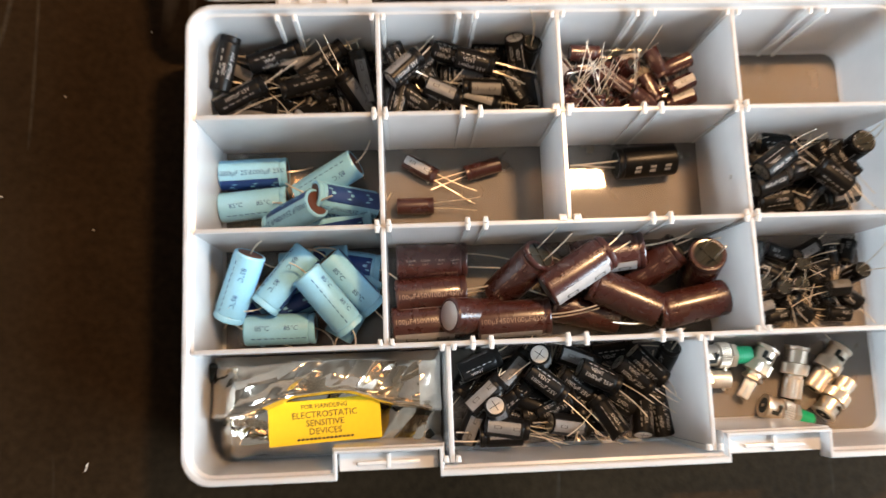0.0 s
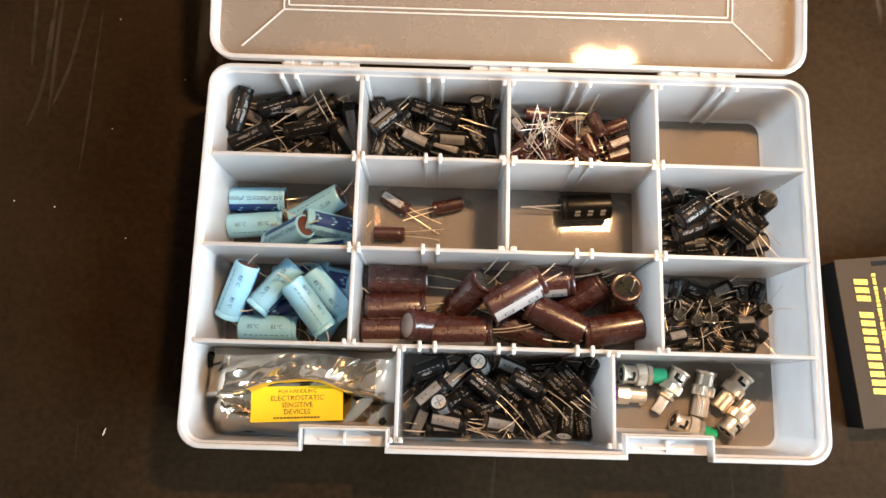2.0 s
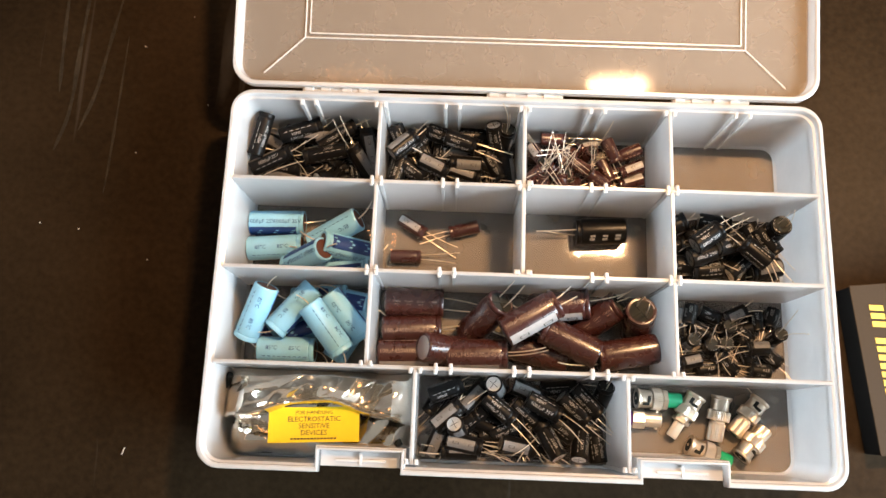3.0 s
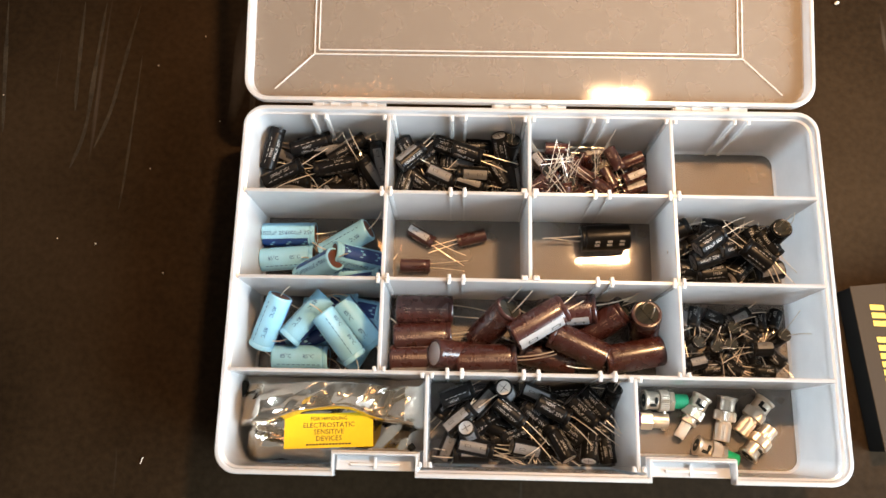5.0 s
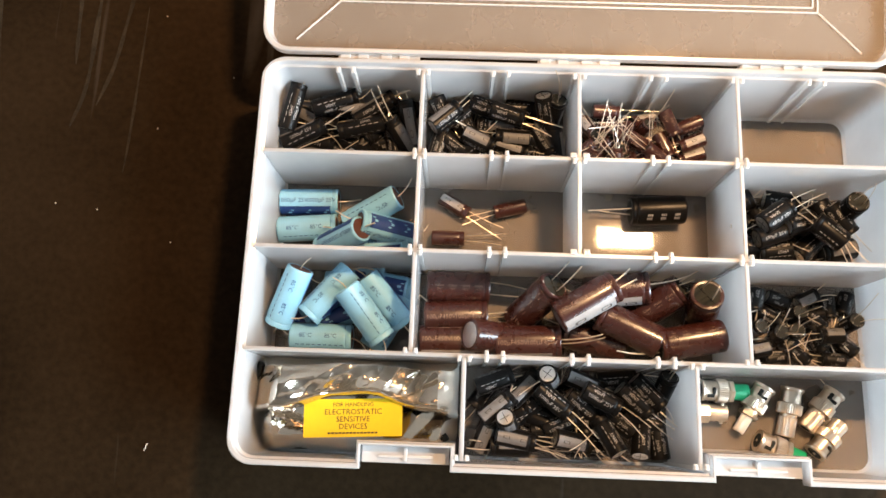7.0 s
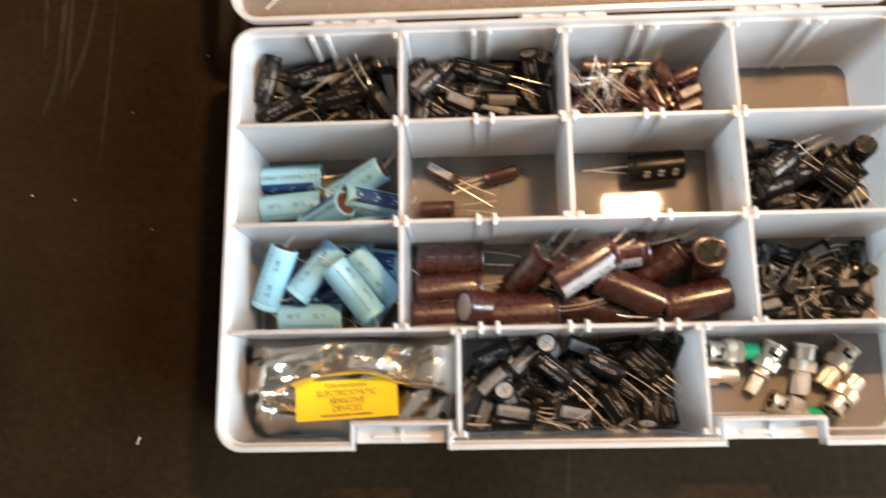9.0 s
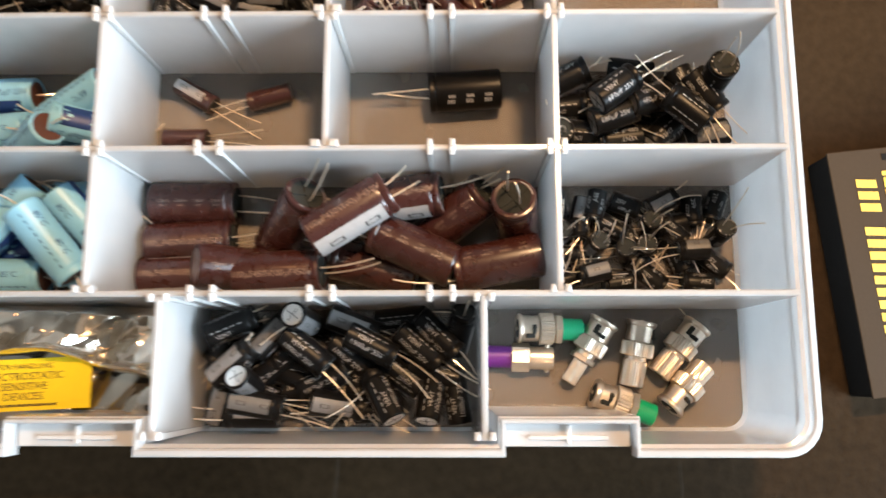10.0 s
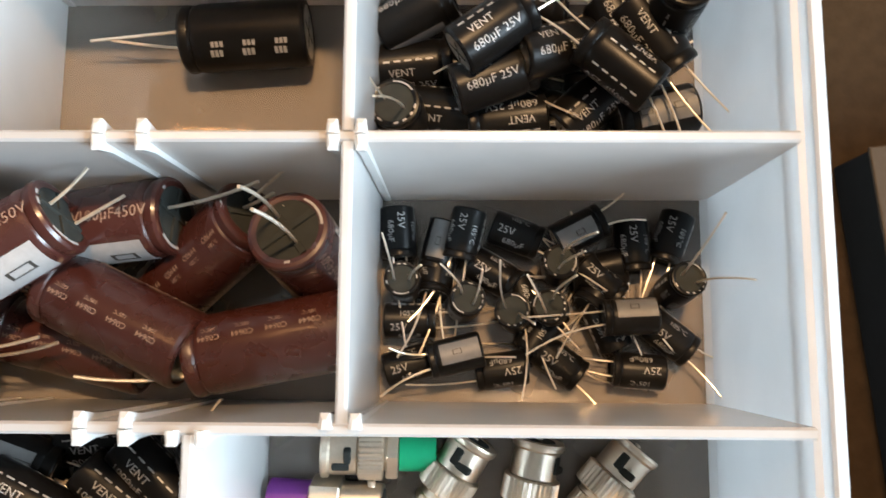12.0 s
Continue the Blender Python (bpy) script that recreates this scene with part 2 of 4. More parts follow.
def rib_bm(top=0.0602):
    """One slot rib: a slim tapered upright with a wedge-shaped head that stands over the divider."""
    return loft([[(-w, 0.0008, z), (-w * 0.7, -d, z), (w * 0.7, -d, z), (w, 0.0008, z)] for z, d, w in ((0.0026, 0.0008, 0.0011), (0.054, 0.0013, 0.0012), (0.0575, 0.0018, 0.0013), (top - 0.0008, 0.0021, 0.0013), (top, 0.0010, 0.0006))])


RIB = finish(rib_bm(), "rib")
RIB.materials.append(RIDGE)
slots = {0: (-0.13, -0.0435, 0.0435, 0.13), 1: (-0.0435, 0.0435), 2: (-0.0435, 0.0435), 3: (-0.0435, 0.0, 0.0435)}
for row in range(4):
    back = EDGES_Y[row] - (0.001 if row else 0.0022)
    for x in slots[row]:
        for d in (-0.0042, 0.0042):
            part("rib", RIB, None, storage_box, m=pose(x + d, back, 0))
    for x in COLS[row]:
        for d in (-0.0027, 0.0027):
            part("rib", RIB, None, storage_box, m=pose(x + d, back, 0))
            part("rib", RIB, None, storage_box, m=pose(x + d, EDGES_Y[row + 1] + (0.001 if row < 3 else 0.002), 0, 0, 0, 180))
for x in (-0.0435, 0.0435, 0.0):
    for y in ROW_Y:
        for d in (-0.0042, 0.0042):
            part("rib", RIB, None, storage_box, m=pose(x + d, y + 0.001, 0, 0, 0, 180))

# latches: a ledge with a barred window in each notch
for a, b in NOTCHES:
    cx, w = (a + b) / 2, b - a
    latch = part("latch", box_bm(w - 0.001, 0.0085, 0.0022, 0.0005), WALL, storage_box, m=pose(cx, NOTCH_Y - 0.0042, 0.052))
    part("latch_bar", box_bm(w * 0.62, 0.0016, 0.0016, 0.0004), RIDGE, latch, m=pose(0, -0.001, 0.0018))
    part("latch_stay", box_bm(0.0018, 0.0065, 0.0018, 0.0004), RIDGE, latch, m=pose(0, 0, 0.0019))

# the lid stands open past flat, held by the stops of its hinge, its inside up
lid_m = pose(-0.001, 0.1125, 0.0605, 9.0)
lid = part("lid", box_bm(0.346, 0.212, 0.0016, 0.0004), LID, storage_box, m=lid_m @ pose(0, 0.109, -0.0075))


def rounded(hx, y0, y1, r, z, steps=6):
    pts = []
    for cx, cy, a0 in ((hx - r, y0 + r, -90), (hx - r, y1 - r, 0), (-hx + r, y1 - r, 90), (-hx + r, y0 + r, 180)):
        for k in range(steps + 1):
            a = radians(a0 + 90 * k / steps)
            pts.append((cx + r * math.cos(a), cy + r * math.sin(a), z))
    return pts


rim_loops = [rounded(HX - 0.004, -0.106, 0.106, 0.012, -0.0008), rounded(HX, -0.110, 0.110, 0.014, 0.002), rounded(HX, -0.110, 0.110, 0.014, 0.0076), rounded(HX - 0.0006, -0.1094, 0.1094, 0.0135, 0.008),
             rounded(HX - 0.002, -0.108, 0.108, 0.013, 0.008), rounded(HX - 0.0026, -0.1074, 0.1074, 0.0125, 0.0074), rounded(HX - 0.004, -0.106, 0.106, 0.011, 0.0009)]
part("lid_rim", loft(rim_loops, caps=False), WALL, lid)


def ridge(a, b, name="lid_ridge", off=0.0):
    d = Vector((b[0] - a[0], b[1] - a[1], 0))
    bm = box_bm(d.length, 0.0009, 0.0008, 0.0002, segments=1)
    part(name, bm, RIDGE, lid, m=pose((a[0] + b[0]) / 2, (a[1] + b[1]) / 2, 0.0011, 0, 0, math.degrees(math.atan2(d.y, d.x))))


LX, LY = 0.1345, 0.0780
for o in (0.0, 0.0028):
    ridge((-LX + o, -LY + o), (LX - o, -LY + o))
    ridge((-LX + o, LY - o), (LX - o, LY - o))
    ridge((-LX + o, -LY + o), (-LX + o, LY - o))
    ridge((LX - o, -LY + o), (LX - o, LY - o))
for sx in (-1, 1):
    for sy in (-1, 1):
        ridge((sx * LX, sy * LY), (sx * 0.1590, sy * 0.1010))
for x in (-0.112, 0.0, 0.112):
    hinge = part("hinge", lathe([(-0.023, 0.0018), (-0.0228, 0.002), (0.0228, 0.002), (0.023, 0.0018)], 18), RIDGE, storage_box, m=pose(x, 0.1112, 0.055))
    for d in (-0.019, -0.009, 0.004, 0.014):
        part("knuckle", lathe([(-0.003, 0.0026), (-0.0026, 0.003), (0.0026, 0.003), (0.003, 0.0026)], 18), RIDGE, hinge, m=pose(d, 0, 0))

# ---- the dark cardboard pack beside the box ----
pack = thing("cardboard_box", "dark brown printed cardboard box with black sides lying on the table", "box", m=pose(0.2055, 0.0085, 0, 0, 0, 5.9))
PW, PL, PH = 0.135, 0.1025, 0.019
part("body", box_bm(PW - 0.001, PL - 0.001, PH - 0.001, 0.0008), BLACK, pack, "black cardboard sides", m=pose(PW / 2, -PL / 2, (PH - 0.001) / 2))
part("top_panel", box_bm(PW, PL, 0.0012, 0.0004), BOARD, pack, m=pose(PW / 2, -PL / 2, PH - 0.0003))

# ---- print on the pack ----
for k in range(14):
    if k == 10:
        continue
    y = -0.083 + k * 0.0051
    bm = loft([[(x, yy, z) for x, yy in ((0.0098, y + 0.0006), (0.0182, y - 0.0004), (0.0182, y + 0.0030), (0.0098, y + 0.0040))] for z in (PH + 0.0003, PH + 0.0005)])
    part("print_bar", bm, YELLOW_INK, pack, smooth=False)
for x0, ya, yb, w in ((0.0225, -0.072, -0.010, 0.0022), (0.0285, -0.055, -0.020, 0.0020), (0.0325, -0.055, -0.018, 0.0020), (0.0365, -0.058, -0.016, 0.0020)):
    y = ya
    while y < yb:
        step = 0.0015 + 0.0011 * random.random()
        bm = box_bm(w * (0.75 + 0.4 * random.random()), step, 0.0002, 0, (x0, y, PH + 0.0004))
        part("print_bar", bm, YELLOW_INK, pack, smooth=False)
        y += step + 0.0006
ring = bmesh.new()
for r0, r1 in ((0.0052, 0.0064), (0.0020, 0.0033)):
    loops = [[(0.044 + r * math.cos(a * math.tau / 24), -0.018 + r * math.sin(a * math.tau / 24), z) for a in range(24)] for r, z in ((r0, PH + 0.0003), (r0, PH + 0.0005), (r1, PH + 0.0005), (r1, PH + 0.0003))]
    loft(loops, caps=False, bm=ring)
part("print_ring", ring, YELLOW_INK, pack, smooth=False)
for x, y in ((0.031, -0.0042), (0.036, -PL + 0.004)):
    slit = part("slot", box_bm(0.017, 0.0028, 0.0002, 0.0, (x, y, PH + 0.0004)), BLACK, pack, "dark torn tuck slot", smooth=False)

# ---- materials of the parts kept in the box ----
BLUE = material("light_blue_sleeve", (0.21, 0.465, 0.64), rough=0.38, spread=0.08, scale=120, fine=900, random_tint=0.06)
NAVY = material("navy_print", (0.008, 0.035, 0.16), rough=0.4, spread=0.12, scale=200)
BROWN = material("brown_sleeve", (0.034, 0.0098, 0.0075), rough=0.28, spread=0.06, scale=120, fine=800, spec=0.55, random_tint=0.12, coat=0.15)
BLACKS = material("black_sleeve", (0.0042, 0.0040, 0.0040), rough=0.34, spread=0.3, scale=150, fine=900, spec=0.14, random_tint=0.25)
SILVER_INK = material("silver_grey_print", (0.25, 0.245, 0.24), rough=0.45, spread=0.12, scale=300, fine=1500, random_tint=0.1)
PALE = material("pale_grey_stripe", (0.27, 0.26, 0.255), rough=0.42, spread=0.12, scale=220, fine=1200, random_tint=0.2)
DARK_STRIPE = material("dull_grey_stripe", (0.105, 0.104, 0.105), rough=0.5, spread=0.15, scale=220, fine=1200, random_tint=0.3)
GOLD_INK = material("pale_gold_print", (0.25, 0.18, 0.145), rough=0.45, spread=0.1, scale=300)
ALU = material("aluminium", (0.80, 0.79, 0.77), rough=0.30, metal=1.0, spread=0.06, scale=200, fine=1500)
RUBBER = material("dark_rubber", (0.02, 0.022, 0.02), rough=0.8, spread=0.25, scale=250, spec=0.2)
RED_RUBBER = material("brown_end_disc", (0.075, 0.026, 0.016), rough=0.55, spread=0.2, scale=250)
TIN = material("tinned_wire", (0.76, 0.67, 0.55), rough=0.30, metal=0.75, spread=0.08, scale=300, random_tint=0.1)
NICKEL = material("nickel_plate", (0.66, 0.575, 0.47), rough=0.36, metal=1.0, spread=0.08, scale=150, fine=1200, random_tint=0.05)
GREEN = material("green_sleeve", (0.0, 0.30, 0.13), rough=0.45, spread=0.08, scale=200)
PURPLE = material("purple_sleeve", (0.11, 0.012, 0.17), rough=0.45, spread=0.08, scale=200)
FOIL = material("antistatic_film", (0.60, 0.555, 0.48), rough=0.11, metal=0.95, spread=0.12, scale=40, fine=500)
LABEL = material("yellow_label", (0.72, 0.52, 0.012), rough=0.45, spread=0.05, scale=90)
INK = material("black_ink", (0.02, 0.018, 0.015), rough=0.5, spread=0.1, scale=300)


# ---- writing ----
def text_mesh(words, height, align="CENTER"):
    cu = bpy.data.curves.new("text", "FONT")
    cu.body, cu.size, cu.align_x, cu.align_y, cu.resolution_u = words, height * 1.4, align, "CENTER", 2
    ob = new("text", cu)
    bpy.context.view_layer.update()
    me = bpy.data.meshes.new_from_object(ob.evaluated_get(bpy.context.evaluated_depsgraph_get()))
    bpy.data.objects.remove(ob)
    bpy.data.curves.remove(cu)
    return me


def wrapped_text(words, height, radius, at=(0.0, 0.0), turned=False, bm=None):
    """Writing laid round a cylinder about x: at = (along, degrees round); turned: it reads round the cylinder."""
    bm = bm or bmesh.new()
    me = text_mesh(words, height)
    n0 = len(bm.verts)
    bm.from_mesh(me)
    bpy.data.meshes.remove(me)
    bm.verts.ensure_lookup_table()
    for v in bm.verts[n0:]:
        u, w = (v.co.x, v.co.y) if not turned else (-v.co.y, v.co.x)
        a = radians(at[1]) + w / radius
        v.co = Vector((at[0] + u, radius * math.sin(a), radius * math.cos(a)))
    return bm


def wrapped_patch(x0, x1, a0, a1, radius, bm=None, steps=8, thick=0.00006):
    """A thin printed patch round a cylinder about x, between two turns in degrees (0 is up)."""
    bm = bm or bmesh.new()
    cut = [radians(a0 + (a1 - a0) * k / steps) for k in range(steps + 1)]
    rows = []
    for r in (radius, radius + thick):
        rows.append([[bm.verts.new((x, r * math.sin(a), r * math.cos(a))) for a in cut] for x in (x0, x1)])
    lo, hi = rows
    for k in range(steps):
        bm.faces.new((hi[0][k], hi[1][k], hi[1][k + 1], hi[0][k + 1]))
    for e in (0, 1):
        for k in range(steps):
            bm.faces.new((lo[e][k], lo[e][k + 1], hi[e][k + 1], hi[e][k]))
    for k in (0, steps):
        bm.faces.new((lo[0][k], hi[0][k], hi[1][k], lo[1][k]))
    return bm


def end_arc(bm, x, r0, r1, a0, a1, steps=5):
    """A flat printed arc across the end of a cylinder about x."""
    cut = [radians(a0 + (a1 - a0) * k / steps) for k in range(steps + 1)]
    rings = [[bm.verts.new((x - (q - r0) * 0.15, q * math.sin(a), q * math.cos(a))) for a in cut] for q in (r0, r1)]
    for k in range(steps):
        bm.faces.new((rings[0][k], rings[1][k], rings[1][k + 1], rings[0][k + 1]))
    return bm


# ---- capacitors ----
def wire(start, length, rng, bend, r):
    p, d = Vector(start), Vector((1, rng.uniform(-0.08, 0.08), rng.uniform(-0.08, 0.08)))
    pts = [p - Vector((0.0012, 0, 0)), p.copy()]
    turn = Vector((0, rng.uniform(-1, 1), rng.uniform(-1, 1))) * bend
    for k in range(6):
        d = (d + turn / 6).normalized()
        p = p + d * (length / 6)
        pts.append(p.copy())
    return tube(pts, r, 6)


def capacitor(name, label, group, kind, length, dia, seed, wire_len=0.022, bend=0.35, axial=False):
    """A wound capacitor about x, its wires at +x: sleeve, metal end, rubber bung, printed stripe and writing."""
    rng = random.Random(seed)
    h, r = length / 2, dia / 2
    root = thing(name, label, "capacitor", group)
    sleeve = {"blue": BLUE, "brown": BROWN, "black": BLACKS}[kind]
    g = min(0.0032, length * 0.14)
    prof = [(-h + 0.0001, r * 0.80), (-h, r * 0.86), (-h + r * 0.03, r * 0.95), (-h + r * 0.12, r), (h - g * 1.5, r), (h - g * 1.15, r * 0.97), (h - g, r * 0.93), (h - g * 0.85, r * 0.97),
            (h - g * 0.5, r), (h - r * 0.1, r), (h - r * 0.02, r * 0.96), (h, r * 0.88), (h - 0.0002, r * 0.76)]
    body = part("sleeve", lathe(prof, 28, caps=False), sleeve, root)
    e = lathe([(-h + 0.0012, r * 0.83), (-h + 0.0003, r * 0.83), (-h + 0.0002, r * 0.7), (-h + 0.0002, 0.0001)], 24)
    part("end_disc", e, ALU if kind != "blue" else RED_RUBBER, root)
    if kind == "black":
        score = bmesh.new()
        for _ in range(2):
            box_bm(0.00012, r * 1.1, r * 0.05, 0, (0, 0, 0), score)
            bmesh.ops.rotate(score, verts=score.verts, cent=(0, 0, 0), matrix=Matrix.Rotation(radians(90), 3, "X"))
        bmesh.ops.translate(score, verts=score.verts, vec=(-h + 0.00016, 0, 0))
        part("vent_score", score, RUBBER, root)
    part("bung", lathe([(h - 0.002, r * 0.84), (h - 0.0006, r * 0.84), (h - 0.0004, r * 0.80), (h - 0.0004, 0.0001)], 20), RED_RUBBER if kind == "blue" else RUBBER, root)
    wr = 0.0004 if dia > 0.014 else 0.00028 if dia > 0.01 else 0.00024
    if axial:
        part("lead", wire((h - 0.0006, 0, 0), wire_len, rng, bend, wr), TIN, root)
        bm = wire((h - 0.0006, 0, 0), wire_len, rng, bend, wr)
        bmesh.ops.rotate(bm, verts=bm.verts, cent=(0, 0, 0), matrix=Matrix.Rotation(math.pi, 3, "Z"))
        part("lead", bm, TIN, root)
    else:
        s = min(0.0038, dia * 0.21)
        for sy in (-s, s):
            part("lead", wire((h - 0.0006, sy, 0), wire_len * rng.uniform(0.8, 1.15), rng, bend, wr), TIN, root)
    rr = r + 0.00004
    if kind != "blue":
        # the print that the shrunk sleeve draws over its end
        curl = bmesh.new()
        spans = [(-30, 30)] + [(a0, a0 + rng.uniform(7, 16)) for a0 in range(70, 300, 23) if rng.random() < (0.75 if kind == "black" else 0.2)]
        for a0, a1 in spans:
            end_arc(curl, h + 0.00006, r * 0.80, r * 0.87, a0, a1)
        part("end_print", curl, PALE if kind == "brown" else SILVER_INK, body, "pale print on the curled sleeve end", smooth=False)
    if kind == "brown" and dia > 0.014:
        cross = box_bm(0.0008, r * 1.5, r * 0.16, 0.0001, (h - 0.0002, 0, 0), None, 1)
        box_bm(0.0008, r * 0.16, r * 1.5, 0.0001, (h - 0.00025, 0, 0), cross, 1)
        part("bung_ridge", cross, RUBBER, root)
    if kind == "blue":
        part("navy_band", wrapped_patch(-h + 0.0006, h - 0.0046, -95, -25, rr), NAVY, root, "navy printed band")
        ch = bmesh.new()
        for k in range(3):
            x = -h + 0.005 + k * 0.0105
            for sgn in (-1, 1):
                pts = [(x, -60), (x + 0.0022, -60 + sgn * 18), (x + 0.0042, -60 + sgn * 18), (x + 0.002, -60)]
                vs = [ch.verts.new((px, (rr + 0.00012) * math.sin(radians(a)), (rr + 0.00012) * math.cos(radians(a)))) for px, a in pts]
                ch.faces.new(vs)
        tagged(part("chevron_print", ch, BLUE, root), kind="stuff")
        t = wrapped_text("1000\u00b5F 25V", 0.0026, rr + 0.00008, (-0.009, 2))
        wrapped_text("1000\u00b5F 25V", 0.0026, rr + 0.00008, (0.0075, 2), bm=t)
        wrapped_text("85\u00b0C", 0.0024, rr + 0.00008, (-0.008, 190), bm=t)
        wrapped_text("85\u00b0C", 0.0024, rr + 0.00008, (0.006, 190), bm=t)
        for k in range(9):
            wrapped_patch(-h + 0.004 + k * 0.0031, -h + 0.004 + k * 0.0031 + 0.0019, 150, 153, rr, t, 2)
            wrapped_patch(-h + 0.004 + k * 0.0031, -h + 0.004 + k * 0.0031 + 0.0021, -30, -27, rr, t, 2)
        tagged(part("writing", t, NAVY, root, smooth=False), kind="stuff")
        return root
    wide = 62 if kind == "brown" else 66
    stripe = part("stripe", wrapped_patch(-h + r * 0.14, h - g * 1.6, -wide / 2, wide / 2, rr), PALE if kind == "brown" else DARK_STRIPE, root, "grey polarity stripe")
    marks = bmesh.new()
    n = 2 if length > 0.016 else 1
    for k in range(n):
        x = -h + length * (k + 0.6) / (n + 0.3)
        w = length * 0.085
        for a0, a1, xa, xb in ((-8, -6, x - w, x + w), (6, 8, x - w, x + w), (-8, 8, x - w, x - w * 0.75), (-8, 8, x + w * 0.75, x + w)):
            wrapped_patch(xa, xb, a0, a1, rr + 0.00008, marks, 2)
    tagged(part("minus_mark", marks, INK, stripe), kind="stuff")
    ink = GOLD_INK if kind == "brown" else SILVER_INK
    if kind == "black" and length > 0.03:
        t = bmesh.new()
        for k in range(3):
            for j, (a0, a1) in enumerate(((134, 143), (148, 160))):
                for i in range(3):
                    x = -h * 0.72 + k * h * 0.5 + i * 0.0011 + j * 0.0004
                    wrapped_patch(x, x + 0.0008, a0, a1, rr, t, 2)
    elif length > 0.03:
        t = wrapped_text("100\u00b5F450V", 0.0026, rr + 0.00008, (-0.0085, -75))
        wrapped_text("100\u00b5F450V", 0.0026, rr + 0.00008, (0.0078, -75), bm=t)
        wrapped_text("100\u00b5F450V", 0.0026, rr + 0.00008, (-0.0085, 72), bm=t)
        wrapped_text("100\u00b5F450V", 0.0026, rr + 0.00008, (0.0078, 72), bm=t)
        for k in range(4):
            wrapped_text("C0644", 0.0013, rr + 0.00008, (-h + 0.0075 + k * 0.0074, 160), bm=t)
            wrapped_text("105\u00b0C", 0.0009, rr + 0.00008, (-h + 0.0075 + k * 0.0074, 148), bm=t)
    elif length > 0.0175:
        words = "680\u00b5F 25V" if length < 0.0205 else "1000\u00b5F 25V"
        if kind == "brown":
            words = "22\u00b5F"
        hgt = min(0.0021, dia * 0.2)
        t = wrapped_text(words, hgt, rr + 0.00008, (-0.001, -75))
        if kind != "brown":
            wrapped_text(words, hgt, rr + 0.00008, (-0.001, 130), bm=t)
            wrapped_text("VENT", hgt * 0.9, rr + 0.00008, (-0.003, 165), bm=t)
        for k in range(5):
            wrapped_patch(-h * 0.75 + k * h * 0.27, -h * 0.75 + k * h * 0.27 + h * 0.17, -110, -106, rr, t, 2)
            wrapped_patch(-h * 0.75 + k * h * 0.27, -h * 0.75 + k * h * 0.27 + h * 0.17, 190, 194, rr, t, 2)
    else:
        t = wrapped_text("25V", 0.0019, rr + 0.00008, (-length * 0.2, 165))
        wrapped_text("680\u00b5F", 0.0016, rr + 0.00008, (length * 0.0, 130), bm=t, turned=False)
        wrapped_text("105\u00b0C", 0.0014, rr + 0.00008, (0, -150), bm=t)
        for k in range(4):
            wrapped_patch(-h * 0.7 + k * h * 0.33, -h * 0.7 + k * h * 0.33 + h * 0.22, -114, -103, rr, t, 3)
    tagged(part("writing", t, ink, root, smooth=False), kind="stuff")
    return root


def lying(x, y, z, yaw, pitch, roll):
    """Millimetres and degrees: where the middle is, which way the wires point, and the turn about the axis."""
    return pose(x / 1000, y / 1000, z / 1000) @ pose(0, 0, 0, 0, 0, yaw) @ pose(0, 0, 0, 0, -pitch, 0) @ pose(0, 0, 0, roll, 0, 0)


def makers(count, *args, **kw):
    return [(capacitor(*args, seed=kw["first"] + k, **{a: b for a, b in kw.items() if a != "first"}), [False]) for k in range(count)]


def heap(x0, x1, y0, y1, n, dia, length, layers, seed):
    """Rows for the parts lying underneath a heap, in layers from the floor up."""
    rng = random.Random(seed)
    rows = []
    for k in range(n):
        yaw = rng.choice((0, 90, 180, 270, 40, 140)) + rng.uniform(-25, 25)
        c, s = abs(math.cos(radians(yaw))), abs(math.sin(radians(yaw)))
        px, py = (c * length + s * dia) / 2, (s * length + c * dia) / 2
        z = 0.0026 + dia / 2 + dia * 0.9 * (k * layers // n)
        x, y = rng.uniform(x0 + px, max(x0 + px, x1 - px)), rng.uniform(y0 + py, max(y0 + py, y1 - py))
        inward = (x0 + x1 - 2 * x) * math.cos(radians(yaw)) + (y0 + y1 - 2 * y) * math.sin(radians(yaw))
        rows.append((x * 1000, y * 1000, z * 1000, yaw if inward > 0 else yaw + 180, rng.uniform(0, 22), rng.uniform(80, 280)))
    return rows


# where the visible ones lie: x, y, z in millimetres, yaw, pitch, roll
BLUE_A = [
    (-154.0, 38.5, 10.2, 2, 0, 10),
    (-154.2, 22.2, 10.2, 5, 0, 200),
    (-115.1, 31.8, 19.2, -153, -16, 170),
    (-107.0, 21.2, 18.3, 175, 32, -50),
    (-132.2, 14.1, 19.7, -164, -40, 0),
    (-111.5, 13.8, 10.2, 9, 0, 0),
]
BLUE_B = [
    (-157.8, -22.5, 29.5, -113, -18, 180),
    (-135.8, -19.2, 26.0, -130, 0, 200),
    (-114.4, -31.1, 33.0, -52, -12, 150),
    (-104.6, -22.0, 23.4, -49, -15, 200),
    (-139.8, -43.3, 18.0, 0, 0, 190),
    (-106.9, -11.3, 12.0, -10, 0, -60),
    (-123.1, -9.9, 12.0, 6, 0, 200),
    (-103.5, -32.9, 10.2, 59, 0, 200),
    (-155.0, -33.4, 10.2, -53, 0, -50),
    (-127.5, -27.4, 11.0, 23, 0, -50),
]
BROWN_A = [
    (-63.2, -10.7, 11.6, 0, 0, 165),
    (-64.1, -27.9, 11.6, 3, 0, 80),
    (-66.2, -42.2, 11.6, 2, 0, 70),
    (-40.7, -40.2, 19.7, 0, -31, 160),
    (-23.4, -42.5, 23.1, 2, 6, 80),
    (-19.8, -20.6, 22.0, 42, 46, 150),
    (14.9, -38.7, 11.6, 167, 0, 150),
]
